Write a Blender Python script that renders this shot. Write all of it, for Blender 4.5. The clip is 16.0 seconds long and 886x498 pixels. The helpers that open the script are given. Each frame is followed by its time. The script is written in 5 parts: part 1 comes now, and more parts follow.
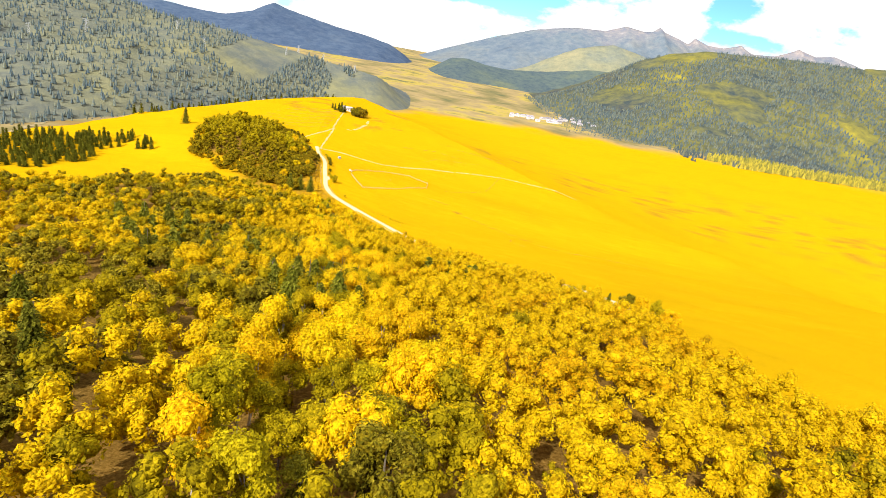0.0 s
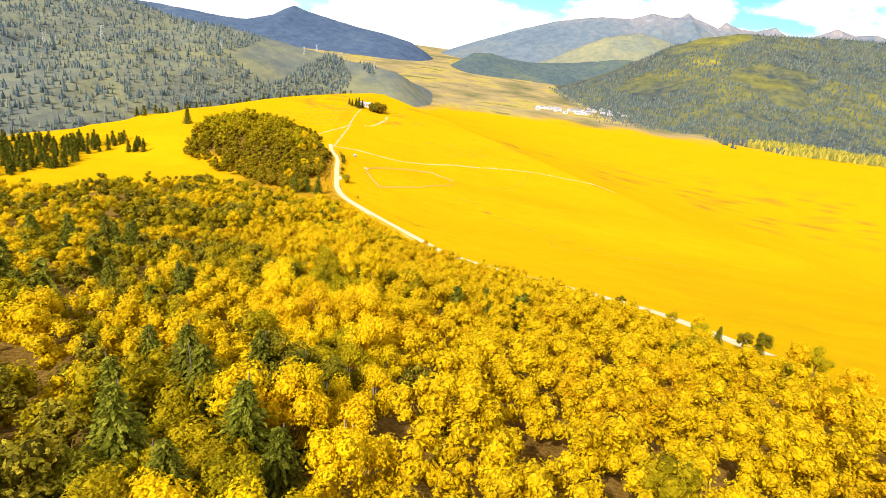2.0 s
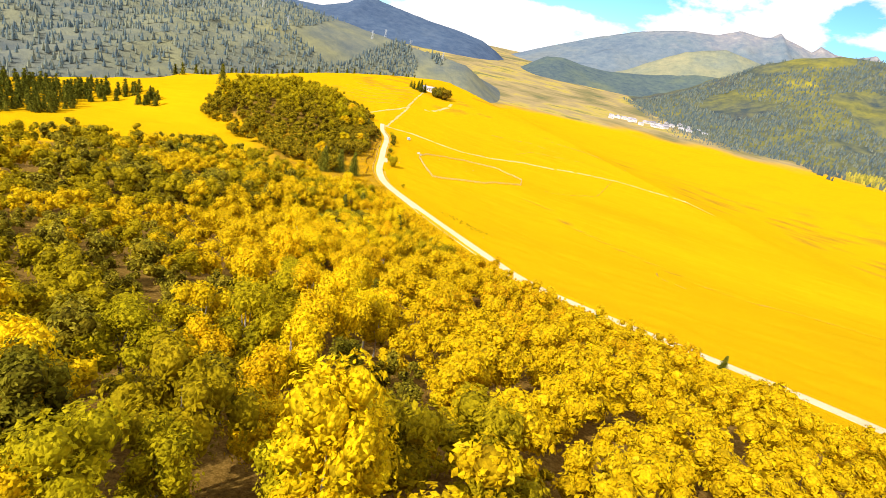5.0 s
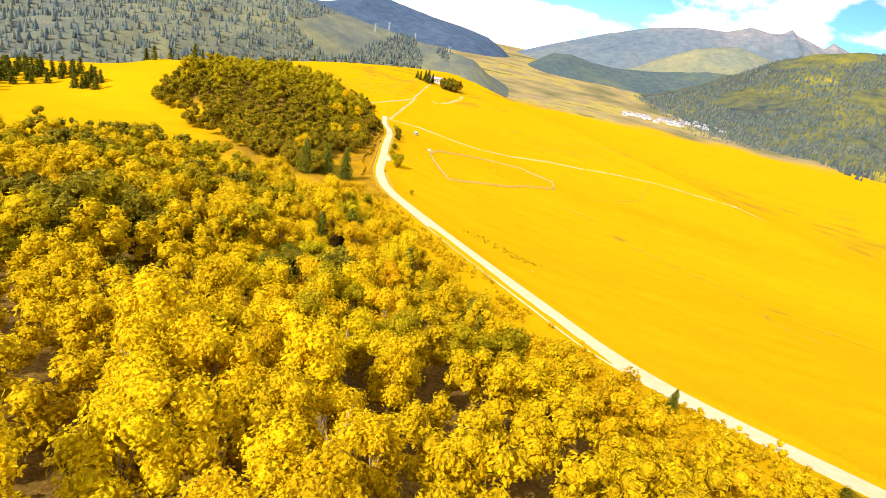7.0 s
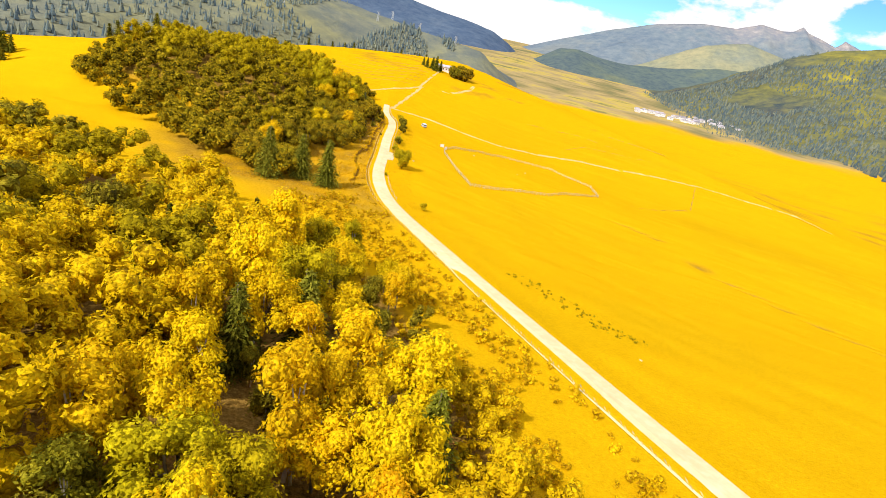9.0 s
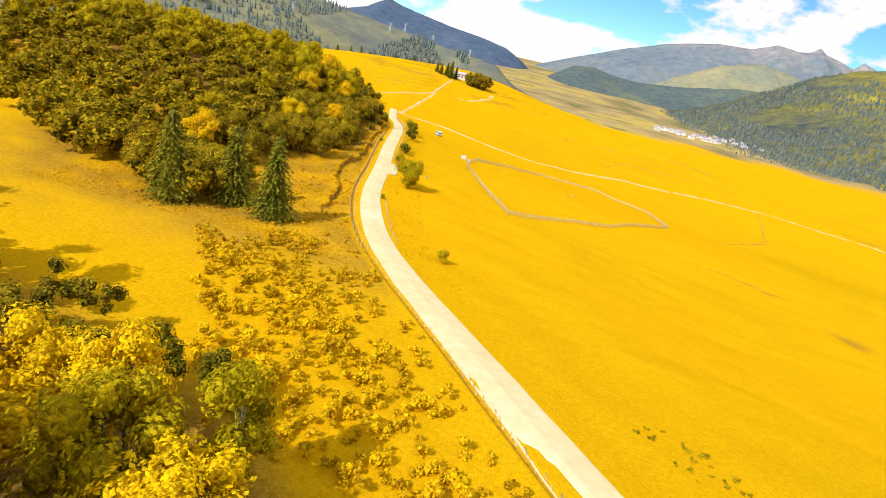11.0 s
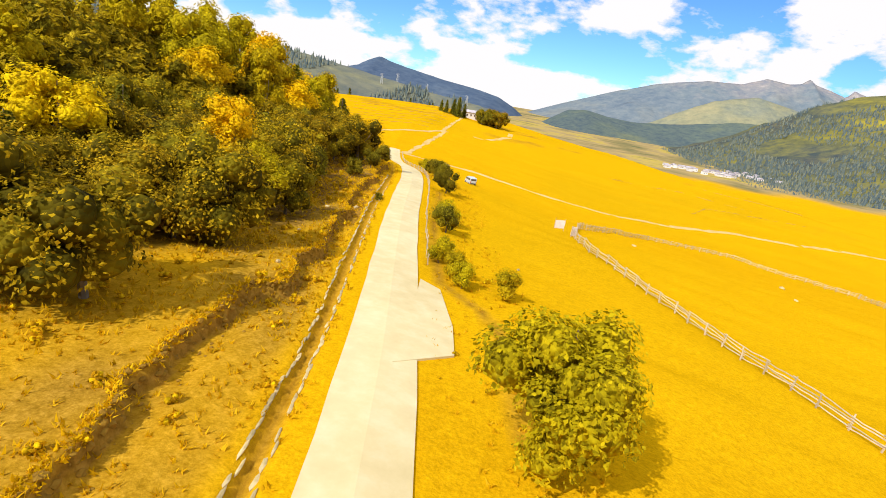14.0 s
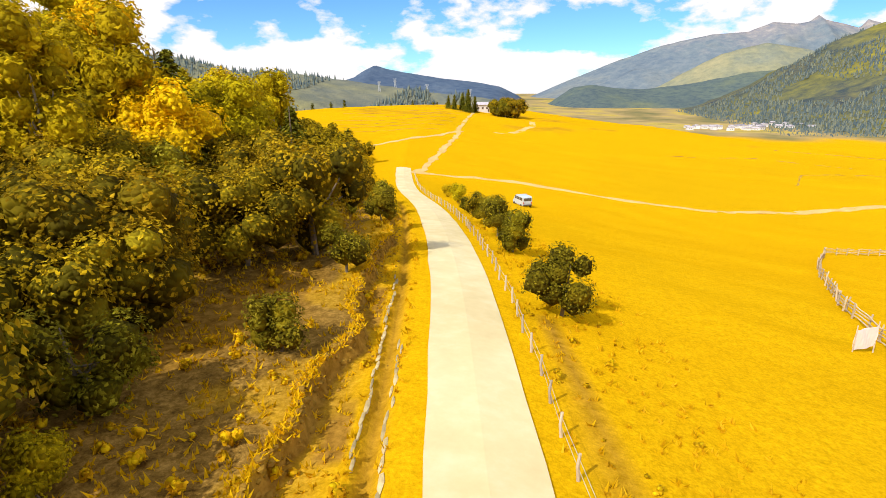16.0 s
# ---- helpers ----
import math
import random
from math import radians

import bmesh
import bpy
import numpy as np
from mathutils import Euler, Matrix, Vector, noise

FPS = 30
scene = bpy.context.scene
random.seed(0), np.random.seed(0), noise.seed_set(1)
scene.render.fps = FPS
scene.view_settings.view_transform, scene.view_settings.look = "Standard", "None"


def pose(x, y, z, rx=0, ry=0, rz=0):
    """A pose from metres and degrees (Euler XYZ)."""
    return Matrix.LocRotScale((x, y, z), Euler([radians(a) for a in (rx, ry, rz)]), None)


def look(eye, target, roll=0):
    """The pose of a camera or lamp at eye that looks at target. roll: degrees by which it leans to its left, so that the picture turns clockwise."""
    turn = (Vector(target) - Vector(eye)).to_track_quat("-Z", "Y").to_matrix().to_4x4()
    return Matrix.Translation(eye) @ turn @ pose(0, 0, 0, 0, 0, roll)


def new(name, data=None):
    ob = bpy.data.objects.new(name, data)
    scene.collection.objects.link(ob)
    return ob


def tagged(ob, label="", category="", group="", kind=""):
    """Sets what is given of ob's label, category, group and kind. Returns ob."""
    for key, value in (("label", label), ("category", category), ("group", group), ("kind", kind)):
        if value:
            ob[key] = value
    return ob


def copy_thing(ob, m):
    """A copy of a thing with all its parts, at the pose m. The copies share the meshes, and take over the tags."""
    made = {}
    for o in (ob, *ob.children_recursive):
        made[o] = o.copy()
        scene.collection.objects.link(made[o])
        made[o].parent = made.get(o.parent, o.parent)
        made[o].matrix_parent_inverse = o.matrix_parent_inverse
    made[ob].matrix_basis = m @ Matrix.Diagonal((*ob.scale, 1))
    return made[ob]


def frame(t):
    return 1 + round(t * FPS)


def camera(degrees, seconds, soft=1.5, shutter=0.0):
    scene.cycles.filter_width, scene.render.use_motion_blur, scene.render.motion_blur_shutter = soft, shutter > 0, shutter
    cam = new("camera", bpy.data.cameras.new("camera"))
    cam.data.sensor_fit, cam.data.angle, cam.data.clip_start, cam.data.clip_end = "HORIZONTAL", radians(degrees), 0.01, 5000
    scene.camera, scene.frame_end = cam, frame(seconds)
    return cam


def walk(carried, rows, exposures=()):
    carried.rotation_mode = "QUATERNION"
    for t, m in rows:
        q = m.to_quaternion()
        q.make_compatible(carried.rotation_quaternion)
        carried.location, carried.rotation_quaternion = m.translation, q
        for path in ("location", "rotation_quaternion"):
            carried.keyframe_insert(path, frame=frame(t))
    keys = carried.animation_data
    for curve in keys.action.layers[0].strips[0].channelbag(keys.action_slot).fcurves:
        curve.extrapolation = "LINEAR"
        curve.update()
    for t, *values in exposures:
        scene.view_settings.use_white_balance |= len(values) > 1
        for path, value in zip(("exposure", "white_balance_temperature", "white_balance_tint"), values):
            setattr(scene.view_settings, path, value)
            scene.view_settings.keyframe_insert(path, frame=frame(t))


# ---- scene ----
cam = camera(77.3, 16.0, 0.8)
PATH = [
    (0, (-0.32, 0.46, 115.68), (0.78, 19.08, 108.46), 10.5),
    (0.5, (0.26, 11.93, 111.96), (1.07, 30.54, 104.69), 9.9),
    (1, (0.64, 23.91, 108.28), (1.10, 42.51, 100.94), 8.8),
    (1.5, (0.75, 36.23, 104.90), (1.03, 54.82, 97.53), 8.1),
    (2, (0.45, 48.35, 101.77), (0.60, 66.92, 94.36), 7.9),
    (2.5, (-0.06, 61.21, 98.35), (-0.19, 79.75, 90.87), 10.0),
    (3, (-0.81, 73.46, 94.71), (-1.42, 91.97, 87.18), 11.9),
    (3.5, (-1.77, 84.85, 91.31), (-3.00, 103.28, 83.64), 13.0),
    (3.7, (-2.29, 89.01, 90.03), (-3.58, 107.44, 82.39), 13.2),
    (5.8, (-11.04, 142.38, 68.97), (-12.74, 160.79, 61.34), 11.7),
    (6, (-12.48, 148.68, 67.68), (-14.17, 167.08, 60.03), 12.1),
    (6.5, (-16.03, 164.20, 63.81), (-17.69, 182.60, 56.15), 12.1),
    (7, (-19.73, 179.26, 60.20), (-21.41, 197.66, 52.53), 12.1),
    (7.5, (-23.09, 193.84, 56.63), (-24.77, 212.22, 48.93), 12.2),
    (8, (-26.52, 207.42, 53.40), (-28.24, 225.77, 45.64), 12.3),
    (8.5, (-29.54, 220.92, 49.96), (-31.26, 239.27, 42.20), 12.6),
    (9, (-32.28, 234.09, 46.41), (-33.97, 252.43, 38.61), 12.7),
    (9.5, (-35.17, 247.18, 42.75), (-36.87, 265.53, 34.99), 12.7),
    (10, (-37.82, 259.82, 39.34), (-39.56, 278.21, 31.66), 12.7),
    (10.2, (-38.69, 264.86, 37.95), (-40.46, 283.26, 30.33), 12.8),
    (12.3, (-51.11, 322.20, 23.45), (-54.22, 340.79, 16.76), 14.9),
    (12.5, (-53.13, 328.54, 21.97), (-56.25, 347.17, 15.40), 15.6),
    (13, (-57.32, 343.05, 19.22), (-60.47, 361.76, 12.89), 15.9),
    (13.5, (-61.20, 356.43, 16.65), (-64.02, 375.32, 10.71), 12.4),
    (14, (-65.26, 368.87, 14.55), (-67.84, 387.87, 8.88), 9.5),
    (14.5, (-68.91, 381.63, 12.74), (-71.59, 400.64, 7.14), 3.9),
    (15, (-71.83, 393.22, 11.93), (-74.97, 412.13, 6.23), 0.6),
    (15.5, (-74.19, 404.27, 11.72), (-77.54, 423.14, 6.00), -0.6),
    (16, (-76.51, 413.36, 11.54), (-79.92, 432.21, 5.77), 0.0),
]
walk(cam, [(t, look(eye, target, roll)) for t, eye, target, roll in PATH],
     exposures=[(0, 0.32), (3.5, 0.30), (8, 0.21), (12.5, 0.0), (16, 0.07)])

# ---- light ----
SUN_DIR = Vector((-0.53, -0.85, 0.92)).normalized()
world = bpy.data.worlds.new("sky")
scene.world = world
world.use_nodes = True
wn, wl = world.node_tree.nodes, world.node_tree.links
wn.clear()
sky = wn.new("ShaderNodeTexSky")
sky.sky_type = "NISHITA"
sky.sun_disc = False
sky.sun_elevation = math.asin(SUN_DIR.z)
sky.sun_rotation = math.atan2(SUN_DIR.x, SUN_DIR.y)
sky.altitude = 3000
sky_bg = wn.new("ShaderNodeBackground")
sky_bg.inputs["Strength"].default_value = 0.13
cloud_bg = wn.new("ShaderNodeBackground")
cloud_bg.inputs["Color"].default_value = (1.0, 0.97, 0.98, 1)
cloud_bg.inputs["Strength"].default_value = 1.0
tint = wn.new("ShaderNodeMix")
tint.data_type, tint.blend_type = "RGBA", "MULTIPLY"
tint.inputs[0].default_value = 1.0
tint.inputs[7].default_value = (0.52, 0.88, 1.2, 1)
coord = wn.new("ShaderNodeTexCoord")
flat = wn.new("ShaderNodeMapping")
flat.inputs["Scale"].default_value = (1.0, 1.0, 2.0)
flat.inputs["Location"].default_value = (0.35, 0.1, 0.25)
puff = wn.new("ShaderNodeTexNoise")
puff.inputs["Scale"].default_value = 7.0
puff.inputs["Detail"].default_value = 9
puff.inputs["Roughness"].default_value = 0.55
cover = wn.new("ShaderNodeValToRGB")
cover.color_ramp.elements[0].position = 0.51
cover.color_ramp.elements[1].position = 0.57
mix_sky = wn.new("ShaderNodeMixShader")
out = wn.new("ShaderNodeOutputWorld")
wl.new(coord.outputs["Generated"], flat.inputs[0])
wl.new(flat.outputs[0], puff.inputs["Vector"])


def sky_math(op, a, b=0.0):
    k = wn.new("ShaderNodeMath")
    k.operation = op
    for sock, v in zip(k.inputs, (a, b)):
        if isinstance(v, (int, float)):
            sock.default_value = v
        else:
            wl.new(v, sock)
    return k.outputs[0]


def bank_of_cloud(value, a, b, amount):
    """More cloud as the value goes from a to b."""
    k = wn.new("ShaderNodeMapRange")
    k.interpolation_type = "SMOOTHSTEP"
    for name, v in (("From Min", a), ("From Max", b), ("To Max", amount)):
        k.inputs[name].default_value = v
    wl.new(value, k.inputs["Value"])
    return k.outputs[0]


split = wn.new("ShaderNodeSeparateXYZ")
wl.new(coord.outputs["Generated"], split.inputs[0])
bearing = sky_math("ARCTAN2", split.outputs["X"], split.outputs["Y"])
more = sky_math("ADD", bank_of_cloud(split.outputs["Z"], radians(4.2), radians(1.8), 0.13), bank_of_cloud(bearing, radians(5), radians(13), 0.10))
more = sky_math("ADD", more, bank_of_cloud(bearing, radians(-23), radians(-31), 0.09))
wl.new(sky_math("ADD", puff.outputs[0], more), cover.inputs[0])
wl.new(sky.outputs[0], tint.inputs[6])
wl.new(tint.outputs[2], sky_bg.inputs[0])
wl.new(cover.outputs[0], mix_sky.inputs[0])
wl.new(sky_bg.outputs[0], mix_sky.inputs[1])
wl.new(cloud_bg.outputs[0], mix_sky.inputs[2])
wl.new(mix_sky.outputs[0], out.inputs[0])

sun = new("sun", bpy.data.lights.new("sun", "SUN"))
sun.data.energy = 4.6
sun.data.angle = radians(0.6)
sun.data.color = (1.0, 0.95, 0.85)
sun.matrix_world = look(SUN_DIR * 100, (0, 0, 0))


# ---- materials ----
def shader(name, rough=0.9, spec=0.2):
    m = bpy.data.materials.new(name)
    m.use_nodes = True
    b = m.node_tree.nodes["Principled BSDF"]
    b.inputs["Roughness"].default_value = rough
    b.inputs["Specular IOR Level"].default_value = spec
    return m, m.node_tree.nodes, m.node_tree.links, b


def noise_node(n, l, scale, detail=4.0, source=None, rough=0.6):
    t = n.new("ShaderNodeTexNoise")
    t.inputs["Scale"].default_value = scale
    t.inputs["Detail"].default_value = detail
    t.inputs["Roughness"].default_value = rough
    if source is not None:
        l.new(source, t.inputs["Vector"])
    return t.outputs[0]


def ramp(n, l, value, stops):
    r = n.new("ShaderNodeValToRGB")
    while len(r.color_ramp.elements) < len(stops):
        r.color_ramp.elements.new(0.5)
    for e, (p, c) in zip(r.color_ramp.elements, stops):
        e.position, e.color = p, (*c, 1)
    l.new(value, r.inputs[0])
    return r.outputs[0]


def blend(n, l, fac, a, b, mode="MIX"):
    m = n.new("ShaderNodeMix")
    m.data_type, m.blend_type = "RGBA", mode
    for sock, v in ((m.inputs[0], fac), (m.inputs[6], a), (m.inputs[7], b)):
        if isinstance(v, (int, float)):
            sock.default_value = v
        elif isinstance(v, tuple):
            sock.default_value = (*v, 1)
        else:
            l.new(v, sock)
    return m.outputs[2]


def relief(n, l, b, height, strength=0.5, distance=0.1):
    k = n.new("ShaderNodeBump")
    k.inputs["Strength"].default_value = strength
    k.inputs["Distance"].default_value = distance
    l.new(height, k.inputs["Height"])
    l.new(k.outputs[0], b.inputs["Normal"])


def plain(name, stops, scale=3.0, rough=0.85, bump=0.3, dist=0.03, spec=0.2, per_object=0.0):
    """A surface whose colour wanders between the stops at two scales."""
    m, n, l, b = shader(name, rough, spec)
    pos = n.new("ShaderNodeTexCoord").outputs["Object"]
    fine = noise_node(n, l, scale, 6, pos)
    wide = noise_node(n, l, scale * 0.13, 3, pos)
    col = blend(n, l, 0.5, ramp(n, l, fine, stops), ramp(n, l, wide, stops))
    if per_object:
        info = n.new("ShaderNodeObjectInfo")
        h = n.new("ShaderNodeHueSaturation")
        v = n.new("ShaderNodeMapRange")
        v.inputs["To Min"].default_value = 1 - per_object
        v.inputs["To Max"].default_value = 1 + per_object
        l.new(info.outputs["Random"], v.inputs["Value"])
        l.new(v.outputs[0], h.inputs["Value"])
        l.new(col, h.inputs["Color"])
        col = h.outputs[0]
    l.new(col, b.inputs["Base Color"])
    relief(n, l, b, fine, bump, dist)
    return m


def leafy(name, stops, spread=0.25, through_light=0.25, hue=0.008, grain=6.0, holes=True):
    """Leaves: sprays broken into single leaves, each leaf and each tree with a tone of its own."""
    m, n, l, b = shader(name, 0.75, 0.04)
    geo = n.new("ShaderNodeNewGeometry")
    info = n.new("ShaderNodeObjectInfo")
    pos = n.new("ShaderNodeTexCoord").outputs["Object"]
    patch = noise_node(n, l, 0.5, 2, pos)
    a = n.new("ShaderNodeMath")
    a.operation = "MULTIPLY_ADD"
    l.new(geo.outputs["Random Per Island"], a.inputs[0])
    a.inputs[1].default_value = 0.5
    l.new(patch, a.inputs[2])
    a2 = n.new("ShaderNodeMath")
    a2.operation = "SUBTRACT"
    l.new(a.outputs[0], a2.inputs[0])
    a2.inputs[1].default_value = 0.25
    col = ramp(n, l, a2.outputs[0], stops)
    if grain:
        cell = n.new("ShaderNodeTexVoronoi")
        cell.inputs["Scale"].default_value = grain
        l.new(pos, cell.inputs["Vector"])
        tone = n.new("ShaderNodeSeparateColor")
        l.new(cell.outputs["Color"], tone.inputs[0])
        col = blend(n, l, 0.75, col, ramp(n, l, tone.outputs["Red"], [(0.0, (0.40, 0.38, 0.5)), (0.5, (0.92, 0.92, 0.92)), (1.0, (1.0, 1.0, 1.0))]), "MULTIPLY")
        if not holes:
            relief(n, l, b, cell.outputs["Distance"], 1.0, -0.16)
    h = n.new("ShaderNodeHueSaturation")
    for inp, w, centre in (("Value", spread, 1.0), ("Hue", hue, 0.5)):
        v = n.new("ShaderNodeMapRange")
        v.inputs["To Min"].default_value = centre - w
        v.inputs["To Max"].default_value = centre + w
        if inp == "Value":
            l.new(info.outputs["Random"], v.inputs["Value"])
        else:
            f = n.new("ShaderNodeMath")
            f.operation = "FRACT"
            g = n.new("ShaderNodeMath")
            g.operation = "MULTIPLY"
            g.inputs[1].default_value = 17.3
            l.new(info.outputs["Random"], g.inputs[0])
            l.new(g.outputs[0], f.inputs[0])
            l.new(f.outputs[0], v.inputs["Value"])
        l.new(v.outputs[0], h.inputs[inp])
    l.new(col, h.inputs["Color"])
    l.new(h.outputs[0], b.inputs["Base Color"])
    if through_light:
        tr = n.new("ShaderNodeBsdfTranslucent")
        l.new(h.outputs[0], tr.inputs[0])
        mx = n.new("ShaderNodeMixShader")
        mx.inputs[0].default_value = through_light
        l.new(b.outputs[0], mx.inputs[1])
        l.new(tr.outputs[0], mx.inputs[2])
        l.new(mx.outputs[0], n["Material Output"].inputs[0])
    if grain and holes:
        gap = n.new("ShaderNodeMath")
        gap.operation = "GREATER_THAN"
        gap.inputs[1].default_value = 0.68
        l.new(cell.outputs["Distance"], gap.inputs[0])
        clear = n.new("ShaderNodeBsdfTransparent")
        leaf = n.new("ShaderNodeMixShader")
        l.new(gap.outputs[0], leaf.inputs[0])
        l.new(n["Material Output"].inputs[0].links[0].from_socket, leaf.inputs[1])
        l.new(clear.outputs[0], leaf.inputs[2])
        l.new(leaf.outputs[0], n["Material Output"].inputs[0])
    return m


YELLOW = leafy("yellow_leaves", [(0.06, (0.48, 0.30, 0.003)), (0.30, (0.84, 0.54, 0.004)), (0.70, (0.93, 0.65, 0.006)), (0.95, (0.93, 0.68, 0.02))], 0.14, 0.3)
AMBER = leafy("amber_leaves", [(0.12, (0.38, 0.21, 0.003)), (0.45, (0.80, 0.45, 0.004)), (0.9, (0.91, 0.56, 0.006))], 0.16, 0.3)
LIME = leafy("yellow_green_leaves", [(0.12, (0.20, 0.16, 0.004)), (0.5, (0.52, 0.40, 0.006)), (0.9, (0.76, 0.56, 0.010))], 0.2, 0.35)
OLIVE = leafy("olive_brown_leaves", [(0.12, (0.10, 0.07, 0.004)), (0.45, (0.34, 0.225, 0.006)), (0.72, (0.60, 0.40, 0.010)), (0.95, (0.72, 0.52, 0.03))], grain=8.5)
HOLLY = leafy("dark_green_leaves", [(0.12, (0.065, 0.06, 0.005)), (0.5, (0.25, 0.21, 0.010)), (0.9, (0.52, 0.42, 0.03))], grain=8.5)
NEEDLE = leafy("spruce_needles", [(0.12, (0.045, 0.05, 0.005)), (0.5, (0.15, 0.15, 0.010)), (0.9, (0.36, 0.33, 0.03))], through_light=0.1, grain=8.0)
# Far conifers: blue-grey haze of distance is painted into the leaf colour.
HAZELEAF = leafy("haze_toned_conifer_leaves", [(0.2, (0.05, 0.075, 0.10)), (0.5, (0.10, 0.13, 0.13)), (0.85, (0.21, 0.21, 0.13))], through_light=0, grain=0)
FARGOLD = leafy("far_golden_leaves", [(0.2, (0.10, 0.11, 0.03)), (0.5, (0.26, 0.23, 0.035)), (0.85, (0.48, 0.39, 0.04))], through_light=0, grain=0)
# Inner leaves: darker copies of the leaf tones, painting the shade within crowns.
INNER_SHADE_GOLD = leafy("shade_toned_inner_gold", [(0.10, (0.32, 0.20, 0.003)), (0.4, (0.66, 0.42, 0.004)), (0.9, (0.84, 0.56, 0.006))], 0.12, 0.0, grain=4.5, holes=False)
INNER_SHADE_LIME = leafy("shade_toned_inner_lime", [(0.10, (0.14, 0.11, 0.003)), (0.4, (0.34, 0.26, 0.004)), (0.9, (0.54, 0.40, 0.006))], 0.12, 0.0, grain=4.5, holes=False)
INNER_SHADE_OLIVE = leafy("shade_toned_inner_olive", [(0.10, (0.035, 0.03, 0.003)), (0.5, (0.15, 0.115, 0.005)), (0.9, (0.32, 0.24, 0.008))], 0.12, 0.0, grain=4.5, holes=False)
BARK = plain("bark", [(0.3, (0.10, 0.075, 0.05)), (0.7, (0.26, 0.21, 0.15))], 5, 0.95, 0.6)
PALEBARK = plain("pale_bark", [(0.3, (0.36, 0.30, 0.22)), (0.7, (0.62, 0.55, 0.45))], 4, 0.9, 0.4)
TWIG = plain("dry_twigs", [(0.3, (0.30, 0.22, 0.15)), (0.7, (0.52, 0.42, 0.32))], 3, 0.9, 0.3)
CONCRETE = plain("pale_concrete", [(0.25, (0.56, 0.45, 0.23)), (0.5, (0.68, 0.57, 0.32)), (0.8, (0.82, 0.74, 0.52))], 0.9, 0.75, 0.25, 0.02)
STONE = plain("pale_stone", [(0.3, (0.34, 0.25, 0.10)), (0.7, (0.60, 0.49, 0.26))], 4, 0.9, 0.5, 0.05, per_object=0.3)
GRAVEL = plain("track_gravel", [(0.3, (0.56, 0.35, 0.09)), (0.7, (0.76, 0.54, 0.22))], 1.2, 0.95, 0.4, 0.05)
TIMBER = plain("weathered_timber", [(0.3, (0.36, 0.27, 0.18)), (0.7, (0.62, 0.52, 0.38))], 6, 0.9, 0.4, per_object=0.25)
WIRE = plain("galvanised_wire", [(0.3, (0.35, 0.34, 0.32)), (0.7, (0.5, 0.48, 0.45))], 8, 0.5, 0.1)
STEEL = plain("galvanised_steel", [(0.3, (0.42, 0.44, 0.47)), (0.7, (0.58, 0.6, 0.62))], 1, 0.5, 0.1)
WHITEWASH = plain("whitewash", [(0.3, (0.66, 0.62, 0.62)), (0.7, (0.84, 0.82, 0.82))], 0.6, 0.9, 0.2, per_object=0.15)
SLATE = plain("roof_shingle", [(0.3, (0.22, 0.20, 0.24)), (0.7, (0.52, 0.48, 0.52))], 0.7, 0.8, 0.4, per_object=0.4)
DARKWOOD = plain("dark_wood", [(0.3, (0.07, 0.05, 0.04)), (0.7, (0.16, 0.11, 0.08))], 3, 0.8, 0.2)
CLOTH = plain("white_cloth", [(0.3, (0.74, 0.66, 0.66)), (0.7, (0.86, 0.80, 0.80))], 3, 0.9, 0.2)
TUFT = leafy("dry_grass_blades", [(0.15, (0.42, 0.24, 0.003)), (0.5, (0.74, 0.43, 0.004)), (0.9, (0.88, 0.56, 0.02))], 0.15, 0.4, grain=0)
RUSTGRASS = leafy("russet_shrub_leaves", [(0.15, (0.32, 0.15, 0.004)), (0.5, (0.62, 0.34, 0.006)), (0.9, (0.84, 0.52, 0.01))], 0.15, 0.35)


def meadow_material():
    m, n, l, b = shader("meadow_ground", 1.0, 0.0)
    pos = n.new("ShaderNodeTexCoord").outputs["Object"]
    att = n.new("ShaderNodeAttribute")
    att.attribute_name = "cover"
    sep = n.new("ShaderNodeSeparateColor")
    l.new(att.outputs["Color"], sep.inputs[0])
    wide = noise_node(n, l, 0.012, 4, pos, 0.55)
    mid = noise_node(n, l, 0.09, 5, pos)
    fine = noise_node(n, l, 2.2, 6, pos, 0.7)
    grass = ramp(n, l, wide, [(0.34, (0.74, 0.36, 0.002)), (0.5, (0.70, 0.385, 0.002)), (0.62, (0.46, 0.30, 0.003))])
    grass = blend(n, l, 0.35, grass, ramp(n, l, mid, [(0.3, (0.57, 0.285, 0.002)), (0.7, (0.72, 0.425, 0.004))]))
    grass = blend(n, l, 0.40, grass, ramp(n, l, fine, [(0.33, (0.34, 0.17, 0.002)), (0.62, (0.80, 0.46, 0.005))]))
    blades = noise_node(n, l, 8.0, 8, pos, 0.75)
    grass = blend(n, l, 0.42, grass, ramp(n, l, blades, [(0.36, (0.34, 0.18, 0.002)), (0.60, (0.80, 0.47, 0.006))]))
    soil = ramp(n, l, fine, [(0.3, (0.15, 0.070, 0.008)), (0.7, (0.42, 0.23, 0.035))])
    vall = ramp(n, l, noise_node(n, l, 0.006, 6, pos), [(0.30, (0.13, 0.14, 0.07)), (0.42, (0.26, 0.21, 0.09)), (0.52, (0.36, 0.27, 0.13)), (0.60, (0.46, 0.35, 0.08)), (0.68, (0.17, 0.17, 0.08))])
    wood = ramp(n, l, blend(n, l, 0.5, fine, blades), [(0.36, (0.07, 0.038, 0.010)), (0.5, (0.22, 0.125, 0.025)), (0.64, (0.42, 0.25, 0.06))])
    c = blend(n, l, sep.outputs["Green"], grass, vall)
    c = blend(n, l, sep.outputs["Blue"], c, wood)
    c = blend(n, l, sep.outputs["Red"], c, soil)
    l.new(c, b.inputs["Base Color"])
    relief(n, l, b, fine, 0.7, 0.12)
    return m


